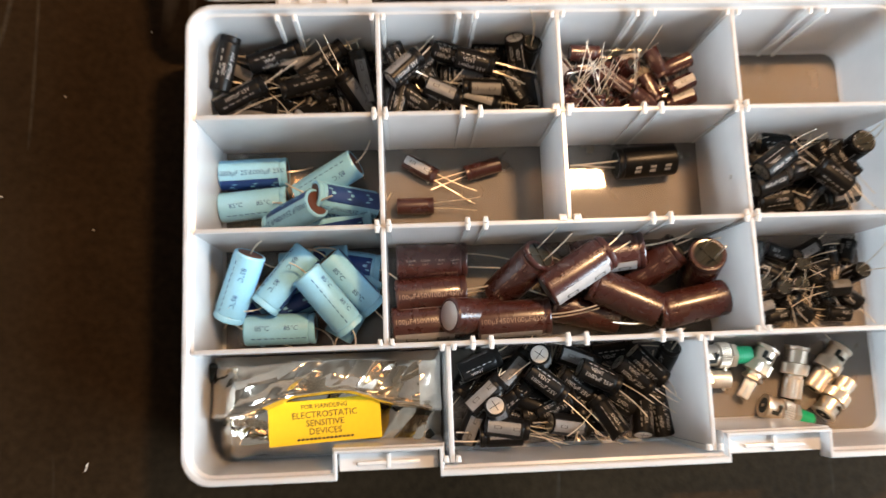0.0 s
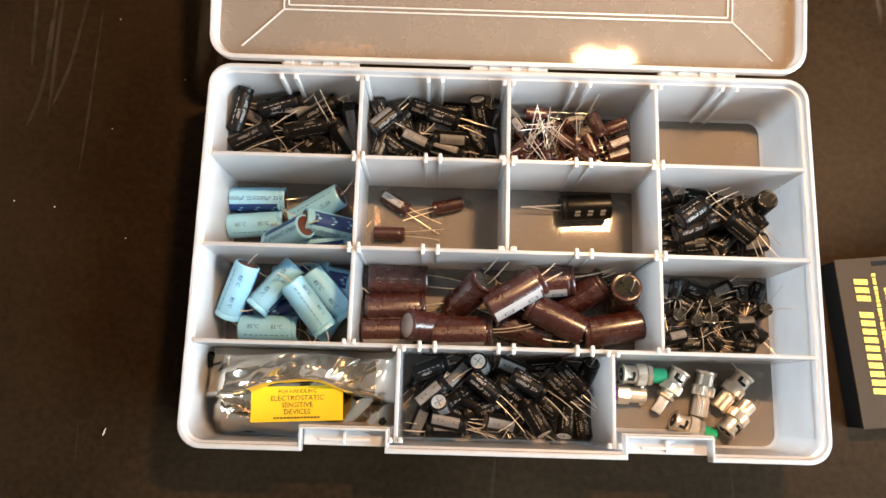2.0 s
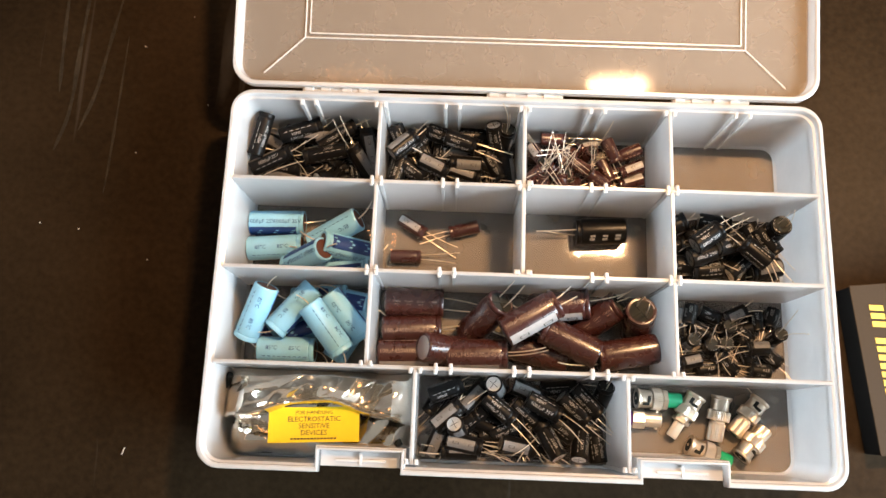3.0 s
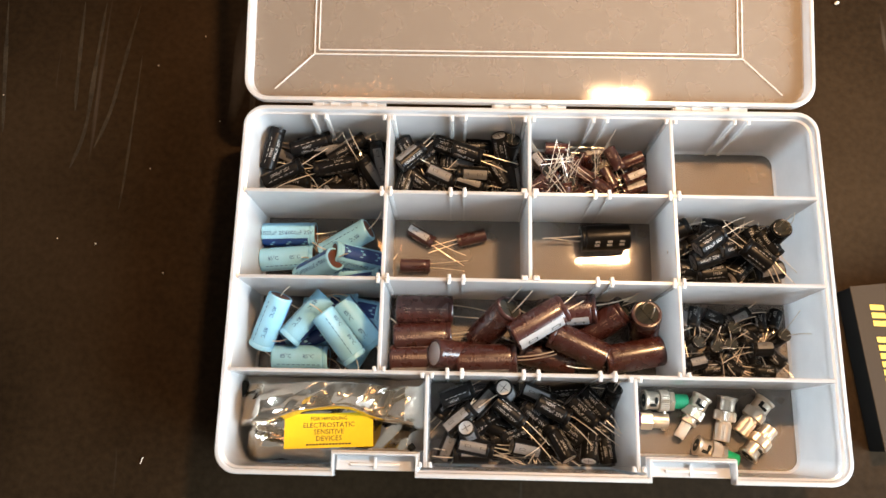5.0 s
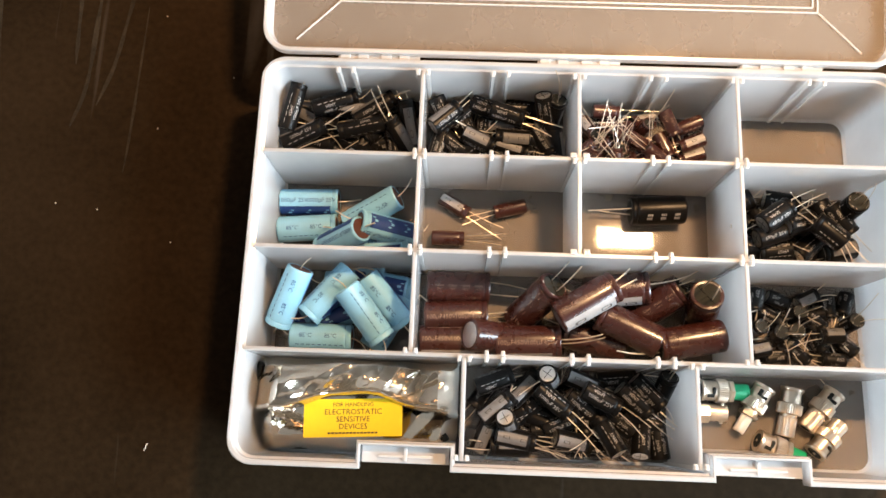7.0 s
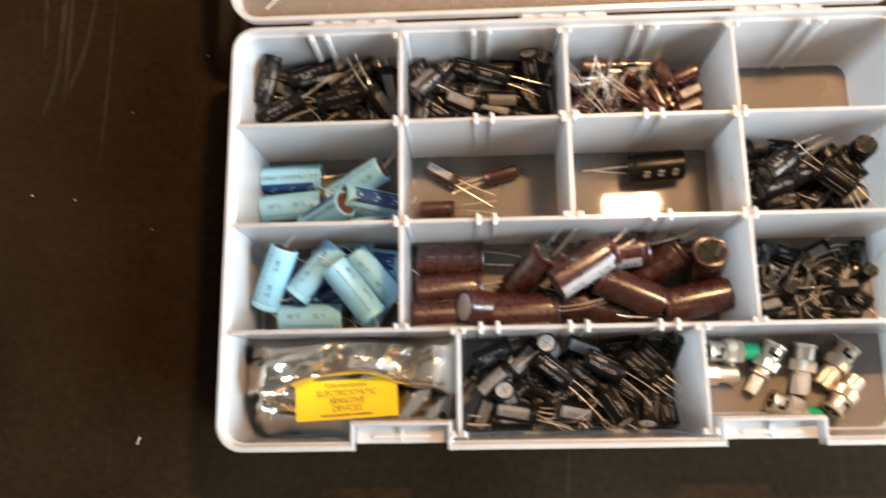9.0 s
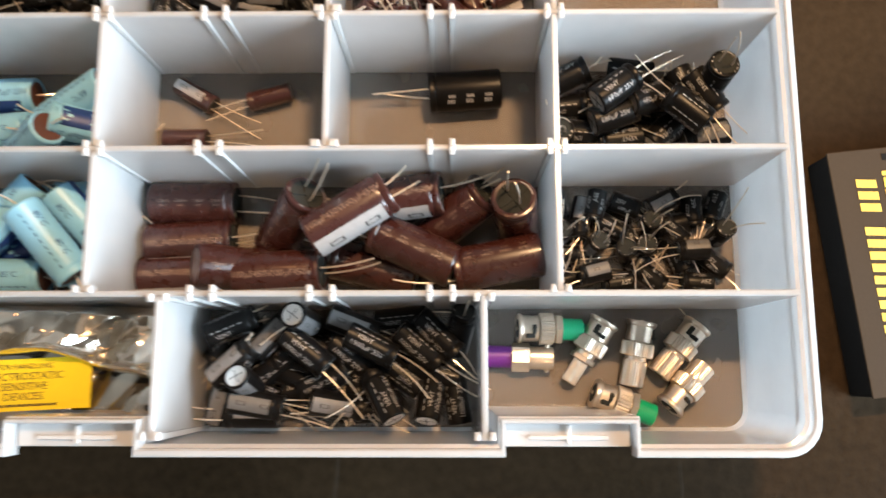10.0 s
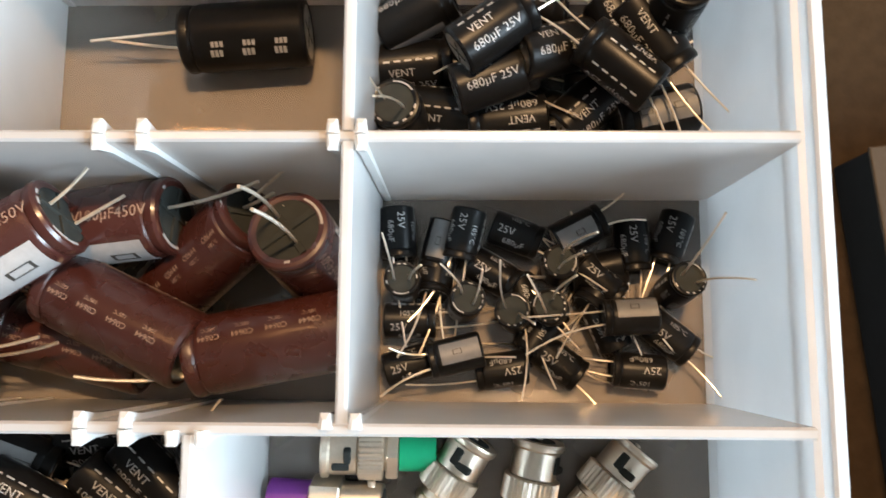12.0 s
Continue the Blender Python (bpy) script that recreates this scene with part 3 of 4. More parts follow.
BROWN_B = [
    (6.9, -21.1, 37.0, 31, 3, 60),
    (25.8, -11.8, 24.6, 5, 11, 70),
    (32.1, -33.5, 26.9, 155, -3, 160),
    (66.0, -38.8, 26.0, -169, 0, 180),
    (48.5, -18.7, 19.8, 34, 31, 160),
    (74.1, -19.8, 22.6, 117, 73, 100),
]
BROWN_S = [
    (-67.1, 40.0, 7.0, -31, 0, 0),
    (-33.9, 39.0, 7.0, -165, 0, 120),
    (-70.5, 19.7, 7.0, 0, 0, 150),
]
BLACK_S = [
    (53.3, 39.7, 11.1, -176, 0, 105),
]
BLACK_E = [
    (97.2, 42.3, 18.0, 23, 15, 100),
    (115.4, 33.4, 30.0, 35, 0, 160),
    (115.9, 24.7, 22.0, 20, 0, 150),
    (130.6, 31.3, 23.0, 19, -18, 150),
    (144.6, 24.7, 30.0, 140, 0, 200),
    (147.4, 35.5, 22.0, -63, 0, 150),
    (153.3, 33.5, 25.0, -55, -6, 180),
    (157.3, 38.8, 30.0, 72, 81, 180),
    (156.7, 18.0, 13.0, -167, 0, 0),
    (140.0, 20.3, 14.0, 42, 0, 180),
    (93.7, 16.7, 16.0, 153, 82, 90),
    (104.9, 19.5, 11.0, -10, 10, 200),
    (119.8, 16.6, 13.0, -173, 0, 150),
    (96.3, 31.4, 12.0, 6, 0, 200),
    (125.0, 45.7, 15.0, -11, 7, 200),
]
BLACK_F = [
    (92.5, -10.8, 6.9, -86, 0, 150),
    (103.4, -14.1, 7.0, -104, 0, 10),
    (109.3, -11.7, 10.0, -103, 0, 180),
    (122.1, -11.5, 9.0, -21, 0, 170),
    (137.3, -10.9, 12.0, 27, 0, 10),
    (151.5, -14.0, 6.9, -86, 0, 170),
    (161.2, -11.9, 6.9, -111, 0, 190),
    (142.7, -23.0, 8.0, -45, 0, 160),
    (161.3, -24.4, 13.0, 63, 77, 180),
    (148.7, -32.0, 15.0, -177, 0, 30),
    (160.0, -36.5, 7.0, -38, 0, 180),
    (152.1, -45.0, 6.9, 176, 0, 170),
    (132.6, -42.8, 7.0, -37, 0, 180),
    (118.5, -45.0, 6.9, -171, 0, 160),
    (107.3, -41.3, 14.0, -166, 0, 10),
    (96.0, -43.7, 6.9, 17, 0, 170),
]
BLACK_F2 = [
    (95.8, -32.9, 6.9, 0, 0, 190),
    (116.8, -21.4, 8.2, -32, 12, 170),
    (94.2, -23.7, 9.5, 90, 86, 0),
    (109.5, -28.4, 9.5, 45, 83, 0),
    (121.8, -31.2, 9.7, 153, 79, 90),
    (130.6, -30.1, 9.7, 153, 79, 180),
    (132.9, -19.3, 9.5, 135, 83, 30),
]
BLACK_G = [
    (-41.7, -64.4, 24.0, 22, 0, 200),
    (-39.5, -78.9, 27.0, 41, 6, -20),
    (-24.7, -67.3, 24.0, 47, 0, 0),
    (-12.2, -62.2, 28.0, -37, -76, 0),
    (-10.1, -74.4, 30.0, -38, 0, 160),
    (7.1, -76.6, 21.0, -38, -5, 150),
    (15.7, -72.4, 30.5, -27, -3, 150),
    (7.6, -63.9, 23.0, -21, -7, 0),
    (34.0, -72.7, 26.5, -41, -9, 160),
    (41.5, -68.2, 26.5, -45, -3, 170),
    (50.6, -66.2, 24.0, 75, 46, 90),
    (20.1, -92.2, 27.0, 119, -18, 180),
    (-34.1, -87.8, 25.0, -60, -66, 0),
    (-30.1, -95.3, 25.5, -10, -3, 0),
    (1.2, -95.6, 22.5, -10, -16, 10),
]
BLACK_G2 = [
    (-45.6, -92.8, 19.5, 68, 26, 0),
    (38.8, -92.4, 20.0, 81, -24, 170),
    (49.1, -92.8, 16.0, 98, 0, 150),
    (26.4, -61.5, 18.0, 6, 0, 180),
    (25.9, -83.4, 19.0, 145, 7, 160),
    (-25.3, -81.1, 18.0, -140, -14, 170),
    (-4.3, -85.6, 21.0, 24, 7, 150),
    (11.9, -98.4, 12.0, -177, 0, 160),
    (-32.6, -99.4, 22.0, 180, 0, 20),
    (-46.3, -70.0, 12.0, -126, 0, 150),
]
BLACK_H = [
    (-164.0, 89.8, 33.0, 75, 12, 180),
    (-140.1, 95.4, 28.0, 19, 0, 200),
    (-157.5, 74.9, 27.0, 27, 4, -70),
    (-129.9, 92.8, 24.0, 176, 0, 0),
    (-123.7, 80.9, 26.5, -167, -2, 180),
    (-116.7, 92.8, 26.5, 34, 3, -60),
    (-96.3, 86.1, 22.0, 102, 22, 10),
    (-100.1, 76.4, 22.0, 128, 34, 20),
    (-119.2, 70.5, 16.0, 34, -36, 90),
    (-148.2, 68.5, 14.0, 8, 0, 0),
    (-158.2, 90.0, 18.0, -32, 15, 10),
    (-103.7, 98.5, 16.0, -6, 0, 180),
    (-140.8, 94.1, 14.0, 152, 0, 180),
    (-114.2, 76.1, 14.0, 8, 0, 180),
]
BLACK_I = [
    (-74.1, 87.9, 28.5, 43, -3, -40),
    (-37.6, 90.2, 30.0, -18, 0, 190),
    (-15.4, 93.7, 29.0, -70, -50, 180),
    (-10.0, 93.8, 27.0, 67, 67, 90),
    (-34.1, 77.6, 24.0, 177, 0, -20),
    (-54.3, 76.2, 23.5, -23, -8, 0),
    (-34.7, 72.6, 21.0, -16, -6, 0),
    (-77.5, 73.8, 20.0, 75, 0, 160),
    (-76.0, 93.2, 22.0, -61, -21, 180),
    (-49.3, 95.9, 25.0, -20, 6, 170),
    (-64.6, 93.8, 20.0, 45, 17, 180),
    (-38.8, 86.9, 20.0, -3, 0, 30),
    (-16.1, 78.7, 20.0, -54, -12, 150),
    (-8.3, 77.7, 19.0, 101, 21, 60),
    (-66.5, 73.3, 18.0, -32, -15, 190),
    (-29.3, 98.8, 18.0, -3, 0, 180),
]
BROWN_J = [
    (21.6, 96.9, 22.0, -3, 0, 190),
    (57.3, 88.4, 28.0, -62, -15, 200),
    (69.3, 87.9, 26.0, -158, -7, 200),
    (70.7, 77.2, 25.0, -156, 0, 0),
    (71.6, 70.3, 21.0, -163, -7, 20),
    (39.2, 78.4, 23.0, -28, -8, 180),
    (55.6, 76.4, 22.0, -65, 0, 160),
    (30.6, 85.2, 20.0, -140, 14, 200),
    (30.5, 71.6, 16.0, 90, 76, 0),
    (11.5, 87.2, 21.0, -63, 34, 30),
    (44.1, 87.2, 19.0, 34, 70, 90),
    (13.0, 70.6, 17.0, 59, 60, 0),
    (23.0, 77.1, 17.0, 139, 33, 90),
    (25.9, 90.5, 14.0, -10, 0, 180),
    (14.0, 65.0, 18.0, 78, 34, 40),
    (20.0, 62.5, 15.0, 62, 42, 0),
    (27.0, 66.0, 22.0, 96, 28, 90),
    (35.0, 64.0, 18.0, 118, 38, 10),
    (47.0, 66.5, 20.0, 97, 36, 60),
    (9.0, 72.0, 20.0, 40, 26, 120),
    (44.0, 93.0, 18.0, 195, 18, 30),
    (50.0, 70.0, 24.0, 150, 20, 200),
]

CELLS = {"11": (-0.171, -0.088, 0.055, 0.103), "12": (-0.0855, -0.001, 0.055, 0.103), "13": (0.001, 0.0855, 0.055, 0.103), "21": (-0.171, -0.088, 0.001, 0.0525), "22": (-0.0855, -0.001, 0.001, 0.0525),
         "23": (0.001, 0.0855, 0.001, 0.0525), "24": (0.088, 0.171, 0.001, 0.0525), "31": (-0.171, -0.088, -0.0535, -0.001), "32": (-0.0855, 0.0855, -0.0535, -0.001), "34": (0.088, 0.171, -0.0535, -0.001),
         "42": (-0.058, 0.058, -0.1065, -0.0555)}


def fill(cell, rows, count, *args, wire_len, first, axial=False, bend=0.4):
    """Fills a compartment; what lies with its wires against a wall gets bent, short ones."""
    x0, x1, y0, y1 = CELLS[cell]
    length = args[4]
    free = makers(count, *args, first=first, wire_len=wire_len, bend=bend, axial=axial)
    tight = None
    for i, row in enumerate(rows):
        m = lying(*row)
        tip = m @ Vector((length / 2 + wire_len * 0.95, 0, 0))
        ok = (x0 < tip.x < x1 and y0 < tip.y < y1 and 0.002 < tip.z) or tip.z > 0.056
        if not ok and tight is None:
            tight = makers(2, *args, first=first + 400, wire_len=0.013 if not axial else wire_len * 0.6, bend=0.9, axial=axial)
        pool = free if ok else tight
        src, used = pool[i % len(pool)]
        if used[0]:
            copy_thing(src, m)
        else:
            src.matrix_basis = m
            used[0] = True
    for pool in (free, tight or []):
        for src, used in pool:
            if not used[0]:
                for o in (*src.children_recursive, src):
                    bpy.data.objects.remove(o)


A_LABEL = "light blue axial capacitor with navy band in the box"
BLUE_ARGS = ("capacitor", A_LABEL, "blue capacitors", "blue", 0.035, 0.0155)
fill("21", BLUE_A, 3, *BLUE_ARGS, wire_len=0.016, first=10, bend=2.0, axial=True)
fill("31", BLUE_B, 3, *BLUE_ARGS, wire_len=0.018, first=14, bend=2.4, axial=True)
fill("32", BROWN_A + BROWN_B, 4, "capacitor", "large glossy brown capacitor with pale stripe", "large brown capacitors", "brown", 0.0365, 0.0182, wire_len=0.023, first=20)
fill("22", BROWN_S, 2, "capacitor", "small brown capacitor with long bare leads", "small brown capacitors", "brown", 0.0195, 0.0086, wire_len=0.026, first=30, bend=0.2)
fill("23", BLACK_S, 1, "capacitor", "large black capacitor alone in its compartment", "", "black", 0.032, 0.0172, wire_len=0.023, first=36, bend=0.12)
fill("24", BLACK_E + heap(0.090, 0.168, 0.006, 0.048, 8, 0.0125, 0.0198, 1, 5), 4, "capacitor", "stubby glossy black capacitor with white print", "stubby black capacitors", "black", 0.0198, 0.0125, wire_len=0.021, first=40)
fill("34", BLACK_F + BLACK_F2 + heap(0.091, 0.168, -0.050, -0.008, 6, 0.0088, 0.013, 1, 6), 6, "capacitor", "tiny black capacitor with white print and bare leads", "tiny black capacitors", "black", 0.0130, 0.0088, wire_len=0.021, first=50, bend=0.5)
fill("42", BLACK_G + BLACK_G2 + heap(-0.054, 0.053, -0.104, -0.058, 24, 0.0106, 0.0215, 2, 7), 6, "capacitor", "slim black capacitor with grey stripe among others", "slim black capacitors", "black", 0.0215, 0.0106, wire_len=0.022, first=60, bend=0.5)
fill("11", BLACK_H + heap(-0.168, -0.090, 0.058, 0.100, 12, 0.0102, 0.0278, 2, 8), 5, "capacitor", "long black capacitor with grey stripe in a heap", "long black capacitors", "black", 0.0278, 0.0102, wire_len=0.025, first=70, bend=0.5)
fill("12", BLACK_I + heap(-0.083, -0.004, 0.058, 0.100, 16, 0.0108, 0.0205, 2, 9), 5, "capacitor", "black capacitor with grey stripe and bent leads", "short black capacitors", "black", 0.0205, 0.0108, wire_len=0.025, first=80, bend=0.5)
fill("13", BROWN_J + heap(0.005, 0.078, 0.058, 0.098, 20, 0.0084, 0.0158, 2, 10), 6, "capacitor", "miniature brown capacitor with long straight leads", "miniature brown capacitors", "brown", 0.0158, 0.0084, wire_len=0.028, first=90, bend=0.2)


# ---- coaxial connectors ----
def knurl(x0, x1, r, n=34, depth=0.00035, bm=None):
    loops = []
    for x, k in ((x0, 0.9), (x0 + 0.0004, 1), (x1 - 0.0004, 1), (x1, 0.9)):
        loops.append([(x, (r * k - (depth if a % 2 else 0)) * math.cos(a * math.pi / n), (r * k - (depth if a % 2 else 0)) * math.sin(a * math.pi / n)) for a in range(2 * n)])
    return loft(loops, bm=bm)


def hexagon(x0, x1, r):
    loops = []
    for x, k in ((x0, 0.93), (x0 + 0.0004, 1), (x1 - 0.0004, 1), (x1, 0.93)):
        loops.append([(x, r * k * math.cos(a * math.pi / 3), r * k * math.sin(a * math.pi / 3)) for a in range(6)])
    return loft(loops)


def connector(kind, label, m):
    """A bayonet connector about x, its mating end at x = 0."""
    root = thing("coaxial_connector", label, "connector", "coaxial connectors", m)
    if kind == "plug":
        part("collar", lathe([(0.0012, 0.0040), (0.0, 0.0042), (0.0, 0.0062), (0.0006, 0.0064), (0.0016, 0.0062), (0.0022, 0.0056), (0.0085, 0.0056), (0.009, 0.0050)], 26), NICKEL, root)
        part("socket", lathe([(-0.00008, 0.0001), (-0.00008, 0.0040), (0.0004, 0.0040)], 20), RUBBER, root, "dark hollow socket")
        part("pin", lathe([(-0.0006, 0.0003), (-0.0005, 0.0008), (0.001, 0.0008)], 18), NICKEL, root)
        slot = box_bm(0.0042, 0.0022, 0.0022, 0.0005, (0.0048, 0, 0.0049))
        part("bayonet_slot", slot, RUBBER, root)
        slot = box_bm(0.0018, 0.004, 0.0022, 0.0005, (0.0064, 0.0026, 0.0046))
        part("bayonet_slot", slot, RUBBER, root)
        part("grip_ring", knurl(0.0088, 0.0150, 0.0068), NICKEL, root, "knurled nickel grip ring")
        part("neck", lathe([(0.0148, 0.0045), (0.0182, 0.0045)], 18), NICKEL, root)
    else:
        part("barrel", lathe([(0.0, 0.0036), (0.0002, 0.0046), (0.0012, 0.0048), (0.0098, 0.0048), (0.0102, 0.0044)], 24), NICKEL, root)
        part("socket", lathe([(-0.0001, 0.0001), (-0.0001, 0.0036), (0.0003, 0.0036)], 18), RUBBER, root)
        for s in (-1, 1):
            part("stud", lathe([(0, 0.0011), (0.0016, 0.0010), (0.0018, 0.0007)], 18), NICKEL, root, m=pose(0.0028, 0, s * 0.0044, 0, -90 * s, 0))
    return root


def knurled_tail(root, x0, x1, r):
    part("ferrule", knurl(x0, x1, r, 28, 0.00022), NICKEL, root, "knurled crimp ferrule")
    part("bore", lathe([(x1 + 0.00005, 0.0001), (x1 + 0.00005, r * 0.55), (x1 - 0.0006, r * 0.55)], 18), RUBBER, root)


def hex_nut(root, x0, x1, r):
    part("hex_nut", hexagon(x0, x1, r), NICKEL, root, "six-sided nut")


def sleeve_end(root, x0, x1, mat, r=0.0046):
    part("sleeve", lathe([(x0, r * 0.9), (x0 + 0.0003, r), (x1 - 0.0003, r), (x1, r * 0.9)], 22), mat, root, "plastic strain sleeve")


def at_mm(x, y, z, yaw, pitch=0, roll=0):
    return pose(x / 1000, y / 1000, z / 1000) @ pose(0, 0, 0, 0, 0, yaw) @ pose(0, 0, 0, roll, -pitch, 0)


c = connector("plug", "nickel bayonet plug with green sleeve on the box floor", at_mm(75, -64.5, 9.2, -1, -4, 35))
hex_nut(c, 0.0155, 0.0185, 0.0066), sleeve_end(c, 0.0185, 0.0275, GREEN)
c = connector("jack", "nickel bayonet jack with purple sleeve on the box floor", at_mm(90, -77, 8.4, 178, -4, 70))
hex_nut(c, 0.0100, 0.0175, 0.0062), sleeve_end(c, 0.0175, 0.0280, PURPLE)
c = connector("plug", "nickel bayonet plug with stepped crimp tail", at_mm(112, -61.5, 9.2, -122, -5, 20))
hex_nut(c, 0.0172, 0.0195, 0.0056), knurled_tail(c, 0.0195, 0.0300, 0.0033)
c = connector("plug", "nickel bayonet plug with knurled crimp ferrule", at_mm(127.5, -61.5, 9.2, -101, -5, 300))
knurled_tail(c, 0.0165, 0.0275, 0.0050)
c = connector("plug", "nickel bayonet plug tilted beside another connector", at_mm(151, -63, 9.2, -130, -4, 20))
knurled_tail(c, 0.0162, 0.0270, 0.0050)
c = connector("plug", "nickel bayonet plug lying against a second one", at_mm(137, -97, 9.4, 46, -2, 60))
knurled_tail(c, 0.0158, 0.0235, 0.0046)
c = connector("plug", "nickel bayonet plug with green sleeve near the wall", at_mm(106, -91, 9.2, -21, -4, 25))
hex_nut(c, 0.0155, 0.0185, 0.0066), sleeve_end(c, 0.0185, 0.0270, GREEN)

# ---- antistatic bag ----
bag = thing("antistatic_bag", "crumpled shiny silver antistatic bag with yellow warning label", "bag")
BX0, BX1, BY0, BY1 = -0.1715, -0.0612, -0.1058, -0.0565
crease_rng = random.Random(12)


def creases(count, where, size):
    """Sharp folds: middle, direction, half length, half width, height; u, v run from 0 to 1 over the bag."""
    made = []
    for _ in range(count):
        u, v = where(crease_rng)
        a = crease_rng.uniform(-0.9, 0.9) + (1.2 if crease_rng.random() < 0.6 else 0)
        made.append((u, v, math.cos(a), math.sin(a), crease_rng.uniform(0.25, 0.7), crease_rng.uniform(0.07, 0.20), crease_rng.uniform(-1, 1) * size))
    return made


def folded(u, v, made):
    h = 0.0
    for cu, cv, dx, dy, half, wide, amp in made:
        x, y = (u - cu) * 2.2, v - cv
        along, off = x * dx + y * dy, x * dy - y * dx
        h += amp * max(0.0, 1 - abs(off) / wide) * max(0.0, 1 - (along / half) ** 2)
    return h


ENDS = creases(8, lambda r: (r.uniform(0.0, 0.2), r.uniform(0, 1)), 0.009) + creases(8, lambda r: (r.uniform(0.78, 1.0), r.uniform(0, 1)), 0.009)
BODY = ENDS + creases(8, lambda r: (r.uniform(0.15, 0.85), r.uniform(0, 0.6)), 0.004)
FLAP = ENDS + creases(8, lambda r: (r.uniform(0.1, 0.95), r.uniform(0.5, 1)), 0.0055)


def sheet(name, top_at, nu, nv, thick, mat, parent):
    """A closed thin sheet over (u, v)."""
    bm = bmesh.new()
    grids = []
    for off in (0.0, thick):
        grids.append([[bm.verts.new(Vector(top_at(i / nu, j / nv)) - Vector((0, 0, off))) for j in range(nv + 1)] for i in range(nu + 1)])
    for g_ in grids:
        for i in range(nu):
            for j in range(nv):
                bm.faces.new((g_[i][j], g_[i + 1][j], g_[i + 1][j + 1], g_[i][j + 1]))
    a, b = grids
    for i in range(nu):
        for j in (0, nv):
            bm.faces.new((a[i][j], a[i + 1][j], b[i + 1][j], b[i][j]))
    for j in range(nv):
        for i in (0, nu):
            bm.faces.new((a[i][j], a[i][j + 1], b[i][j + 1], b[i][j]))
    ob = part(name, bm, mat, parent)
    ob.data.set_sharp_from_angle(angle=radians(24))
    return ob


def body_at(u, v):
    edge = min(1, 9 * u, 9 * (1 - u)) ** 0.5 * min(1, 5.5 * v, 6 * (1 - v)) ** 0.5
    z = 0.006 + 0.030 * edge + folded(u, v, BODY) * (0.3 + 0.7 * edge) + 0.0015 * noise.noise(Vector((u * 5, v * 3, 0)))
    if 0.24 < u < 0.76 and v < 0.62:
        z = min(z, 0.0372)
    wob = 0.0015 * noise.noise(Vector((u * 8, v * 5, 4)))
    return (BX0 + (BX1 - BX0) * u + wob, BY0 + (BY1 - BY0) * v + wob, min(0.043, max(0.0035, z)))


def fold_line(u):
    """Where across the bag the upper flap ends: low at both ends, high over the label."""
    return 0.37 + 0.255 * math.exp(-((u - 0.52) / 0.30) ** 2) + 0.07 * max(0, u - 0.7) + 0.012 * math.sin(u * 23)


def flap_at(u, w):
    v = 1 - w * (1 - fold_line(u))
    rise = min(1, 10 * u, 10 * (1 - u)) ** 0.5
    z = 0.024 + 0.0205 * min(1, 4.5 * w + 0.25) * rise + folded(u, v, FLAP) * (0.35 + 0.65 * rise) * (1 - 0.3 * w) + 0.004 * noise.noise(Vector((u * 5, v * 4, 9)))
    z += 0.0022 * math.exp(-((w - 0.90) / 0.05) ** 2) - 0.0035 * max(0, w - 0.95) / 0.05
    lo = body_at(u, v)[2] + 0.0015
    return (BX0 + (BX1 - BX0) * u, BY0 + (BY1 - BY0) * v, min(0.053, max(lo, z)))


sheet("film", body_at, 130, 60, 0.0004, FOIL, bag)
sheet("flap", flap_at, 130, 44, 0.0004, FOIL, bag)


def strand(u0, v0, seed):
    r = random.Random(seed)
    pts = [(u0, v0, 0.03)]
    for k in range(7):
        u0, v0 = u0 + r.uniform(-0.004, 0.004), v0 - 0.0048
        pts.append((u0, v0, 0.03 + 0.004 * math.sin(k * 0.9 + seed)))
    return tube(pts, 0.0021, 7)


# dark twisted edge of the bag at its gathered end
part("gathered_edge", strand(-0.1695, -0.0600, 4), RUBBER, bag, "dark twisted bag edge")
part("gathered_edge", strand(-0.0650, -0.0640, 9), RUBBER, bag, "dark twisted bag edge")


def over_label(x, y):
    """The label follows the bag, evened out."""
    u, v = (x - BX0) / (BX1 - BX0), (y - BY0) / (BY1 - BY0)
    return 0.0388 + 0.0009 * math.sin(u * 7 + 1) + 0.0005 * math.sin(v * 9)


LX0, LX1, LY0, LY1 = -0.1425, -0.0905, -0.0972, -0.0775
lab_m = pose((LX0 + LX1) / 2, (LY0 + LY1) / 2, 0, 0, 0, 3.0)
lw, lh = (LX1 - LX0) / 2, (LY1 - LY0) / 2
bm = bmesh.new()
n = 16
rows_l = [[[bm.verts.new((lw * (2 * i / n - 1), lh * (2 * j / 6 - 1), over_label((LX0 + LX1) / 2 + lw * (2 * i / n - 1), (LY0 + LY1) / 2 + lh * (2 * j / 6 - 1)) - t)) for j in range(7)] for i in range(n + 1)] for t in (0, 0.0002)]
for g_ in rows_l:
    for i in range(n):
        for j in range(6):
            bm.faces.new((g_[i][j], g_[i + 1][j], g_[i + 1][j + 1], g_[i][j + 1]))
label_ob = part("warning_label", bm, LABEL, bag, "yellow printed warning label", lab_m)
for words, y, hgt, squeeze in (("FOR HANDLING", 0.0068, 0.0021, 1.0), ("ELECTROSTATIC", 0.0030, 0.0029, 1.0), ("SENSITIVE", -0.0008, 0.0029, 1.0), ("DEVICES", -0.0046, 0.0029, 1.0)):
    me = text_mesh(words, hgt)
    for v in me.vertices:
        x, yy = v.co.x * squeeze, v.co.y + y
        v.co = (x, yy, over_label((LX0 + LX1) / 2 + x, (LY0 + LY1) / 2 + yy) + 0.00025)
    part("writing", me, INK, label_ob, smooth=False)
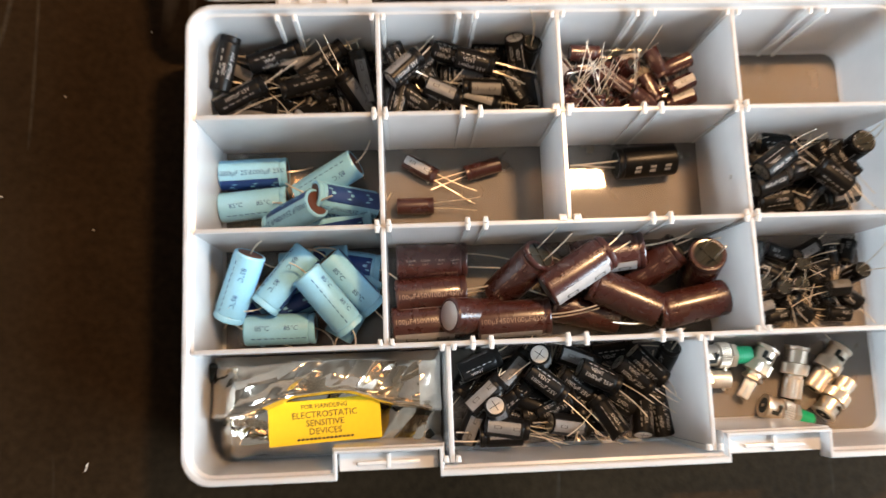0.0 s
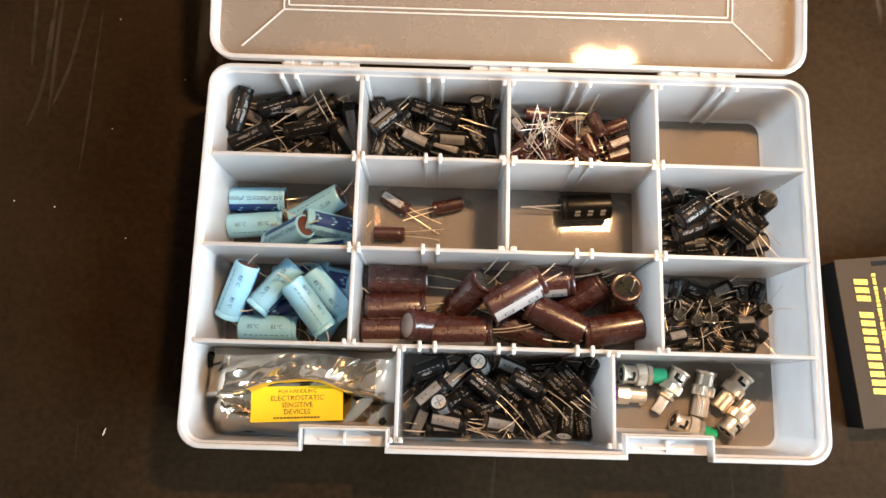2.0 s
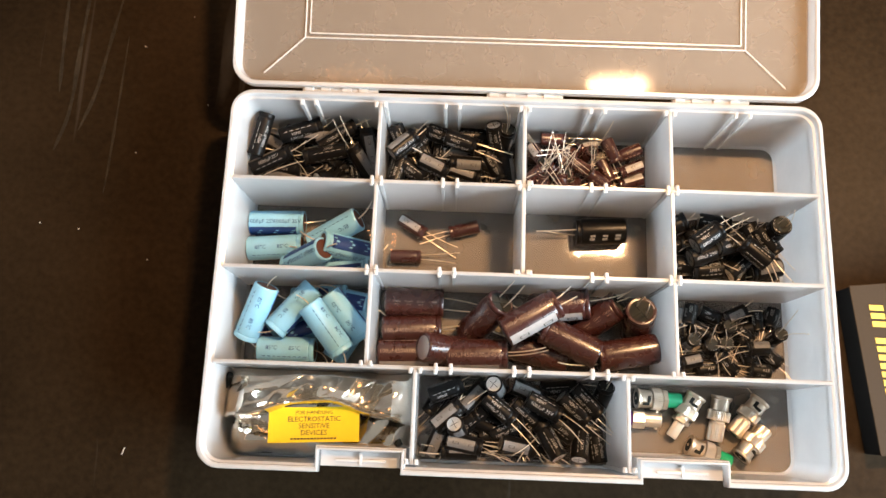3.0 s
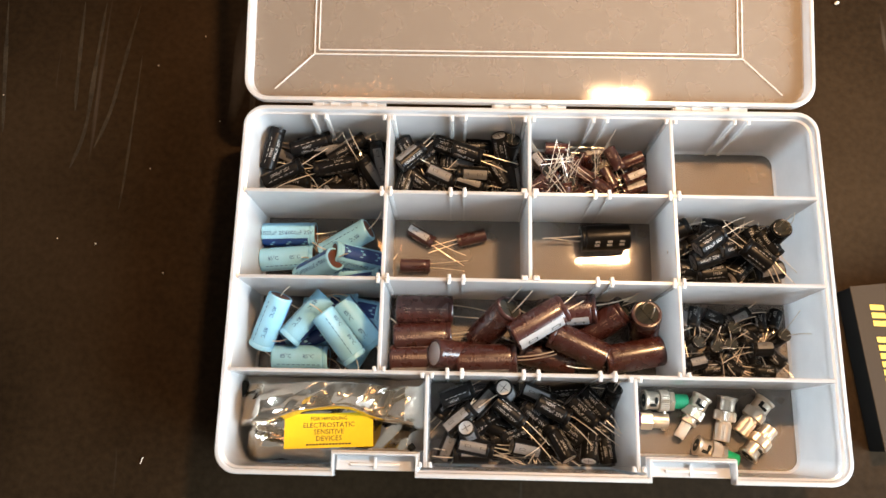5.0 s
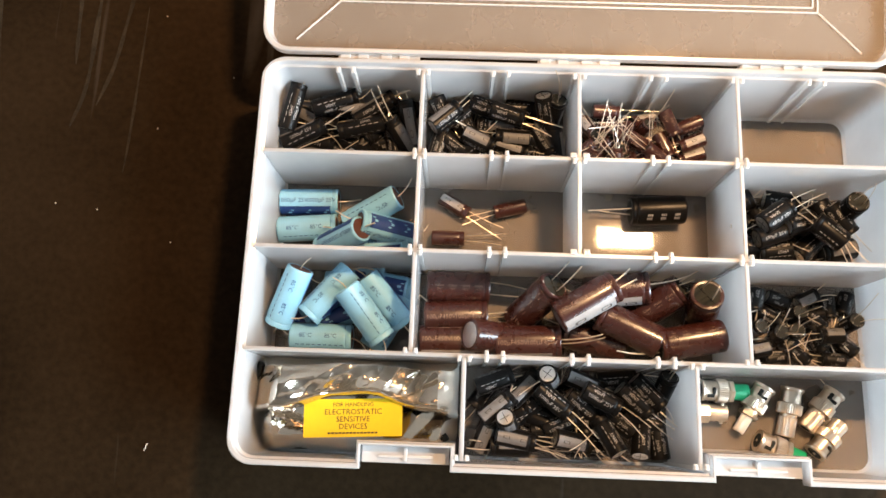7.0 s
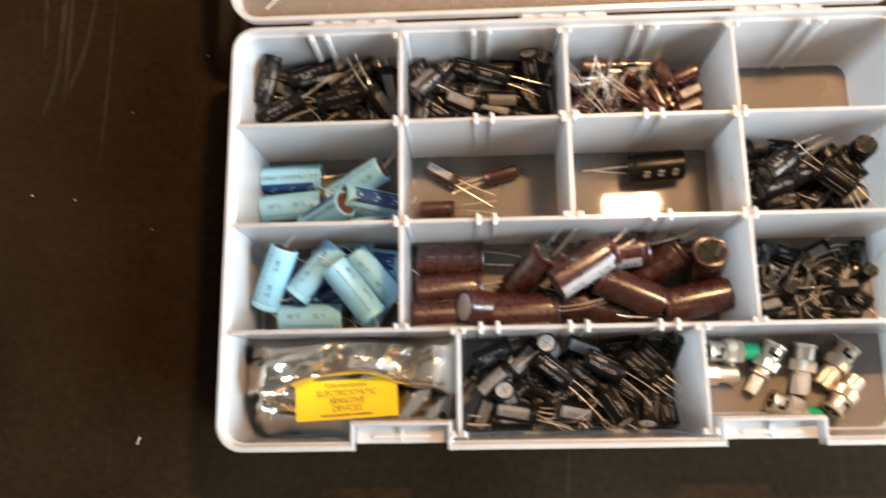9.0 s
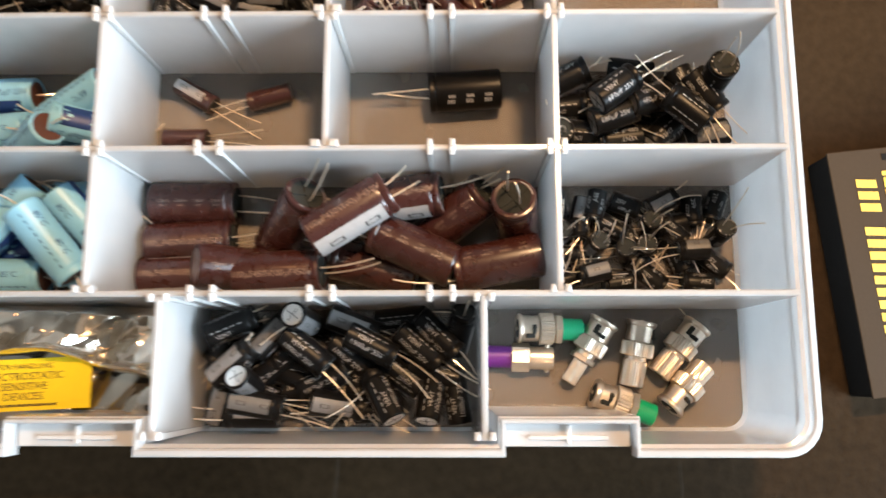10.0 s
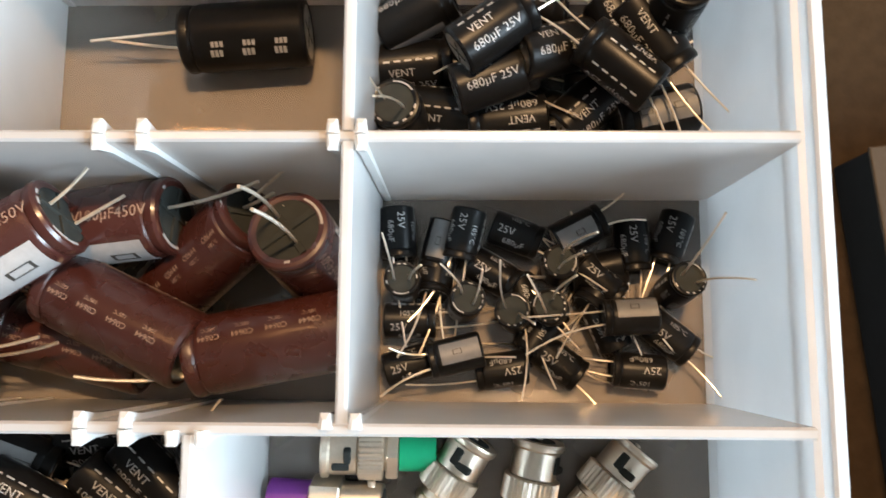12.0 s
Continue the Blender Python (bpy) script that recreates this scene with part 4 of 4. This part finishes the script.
for k in range(14):
    x = -0.0125 + k * 0.0019
    part("print_bar", box_bm(0.0014, 0.0009, 0.00012, 0, (x, -0.0078, over_label((LX0 + LX1) / 2 + x, -0.095) + 0.00025)), INK, label_ob, smooth=False)

# ---- specks on the table ----
LINT = material("pale_lint", (0.55, 0.50, 0.42), rough=0.9, spread=0.1, scale=300)
lint = part("lint", tube([(0, 0, 0.0004), (0.0008, 0.0014, 0.0006), (0.0009, 0.0028, 0.0005), (0.0016, 0.0042, 0.0004)], 0.0003, 6), LINT, None, "", pose(-0.2405, -0.110, 0))
tagged(lint, "tiny pale thread of lint on the dark table", "lint")
crumb = part("crumb", lathe([(0, 0.0003), (0.001, 0.0011), (0.0026, 0.0012), (0.0038, 0.0004)], 18), LINT, None, "", pose(0.226, 0.220, 0.0011, 0, 0, 25))
tagged(crumb, "small tan crumb lying on the dark table", "crumb")

# pale crumbs of dust scattered over the dark table
DUST = finish(lathe([(0, 0.0002), (0.0003, 0.0005), (0.0009, 0.0006), (0.0014, 0.0002)], 18), "dust_speck")
DUST.materials.append(LINT)
dust_rng = random.Random(31)
for x, y in ((-0.368, 0.140), (-0.259, 0.164), (-0.228, 0.188), (-0.211, 0.122), (-0.256, 0.086), (-0.288, 0.032), (-0.314, 0.035), (-0.239, 0.013)):
    k = dust_rng.uniform(0.55, 1.0)
    speck = part("dust_speck", DUST, None, None, "", pose(x, y, 0.0005, 0, 0, dust_rng.uniform(0, 180)) @ Matrix.Scale(k, 4))
    tagged(speck, "tiny pale speck of dust on the dark table", "dust speck", "dust on the table")

# dull scuffs rubbed into the table top
SCUFF = material("rubbed_hide", (0.034, 0.026, 0.017), rough=0.75, spread=0.6, scale=90, fine=900, spec=0.05)


def scuff(points, wide):
    """A flat band along a smooth line through the points, pointed at both ends."""
    pts = [Vector((x, y, 0.00025)) for x, y in points]
    for _ in range(3):
        pts = [pts[0]] + [a.lerp(b, f) for a, b in zip(pts, pts[1:]) for f in (0.25, 0.75)] + [pts[-1]]
    loops = []
    for i, p in enumerate(pts):
        d = (pts[min(i + 1, len(pts) - 1)] - pts[max(i - 1, 0)]).normalized()
        w = wide * (0.12 + math.sin(math.pi * i / (len(pts) - 1))) * (0.8 + 0.5 * noise.noise(p * 60))
        side = Vector((-d.y, d.x, 0)) * w / 2
        low = Vector((0, 0, 0.0002))
        loops.append([p + side, p - side, p - side - low, p + side - low])
    return loft(loops)


for points, wide in (([(-0.319, 0.215), (-0.317, 0.163), (-0.315, 0.129)], 0.0026), ([(-0.303, 0.215), (-0.305, 0.160), (-0.305, 0.113), (-0.313, 0.086)], 0.0034),
                     ([(-0.278, 0.212), (-0.285, 0.164), (-0.289, 0.129), (-0.298, 0.101)], 0.0026), ([(-0.272, 0.172), (-0.273, 0.111), (-0.274, 0.072), (-0.275, 0.057)], 0.0018),
                     ([(-0.376, 0.215), (-0.370, 0.159), (-0.364, 0.112)], 0.0030)):
    part("scuff", scuff(points, wide), SCUFF, table, "dull scuff in the table top")
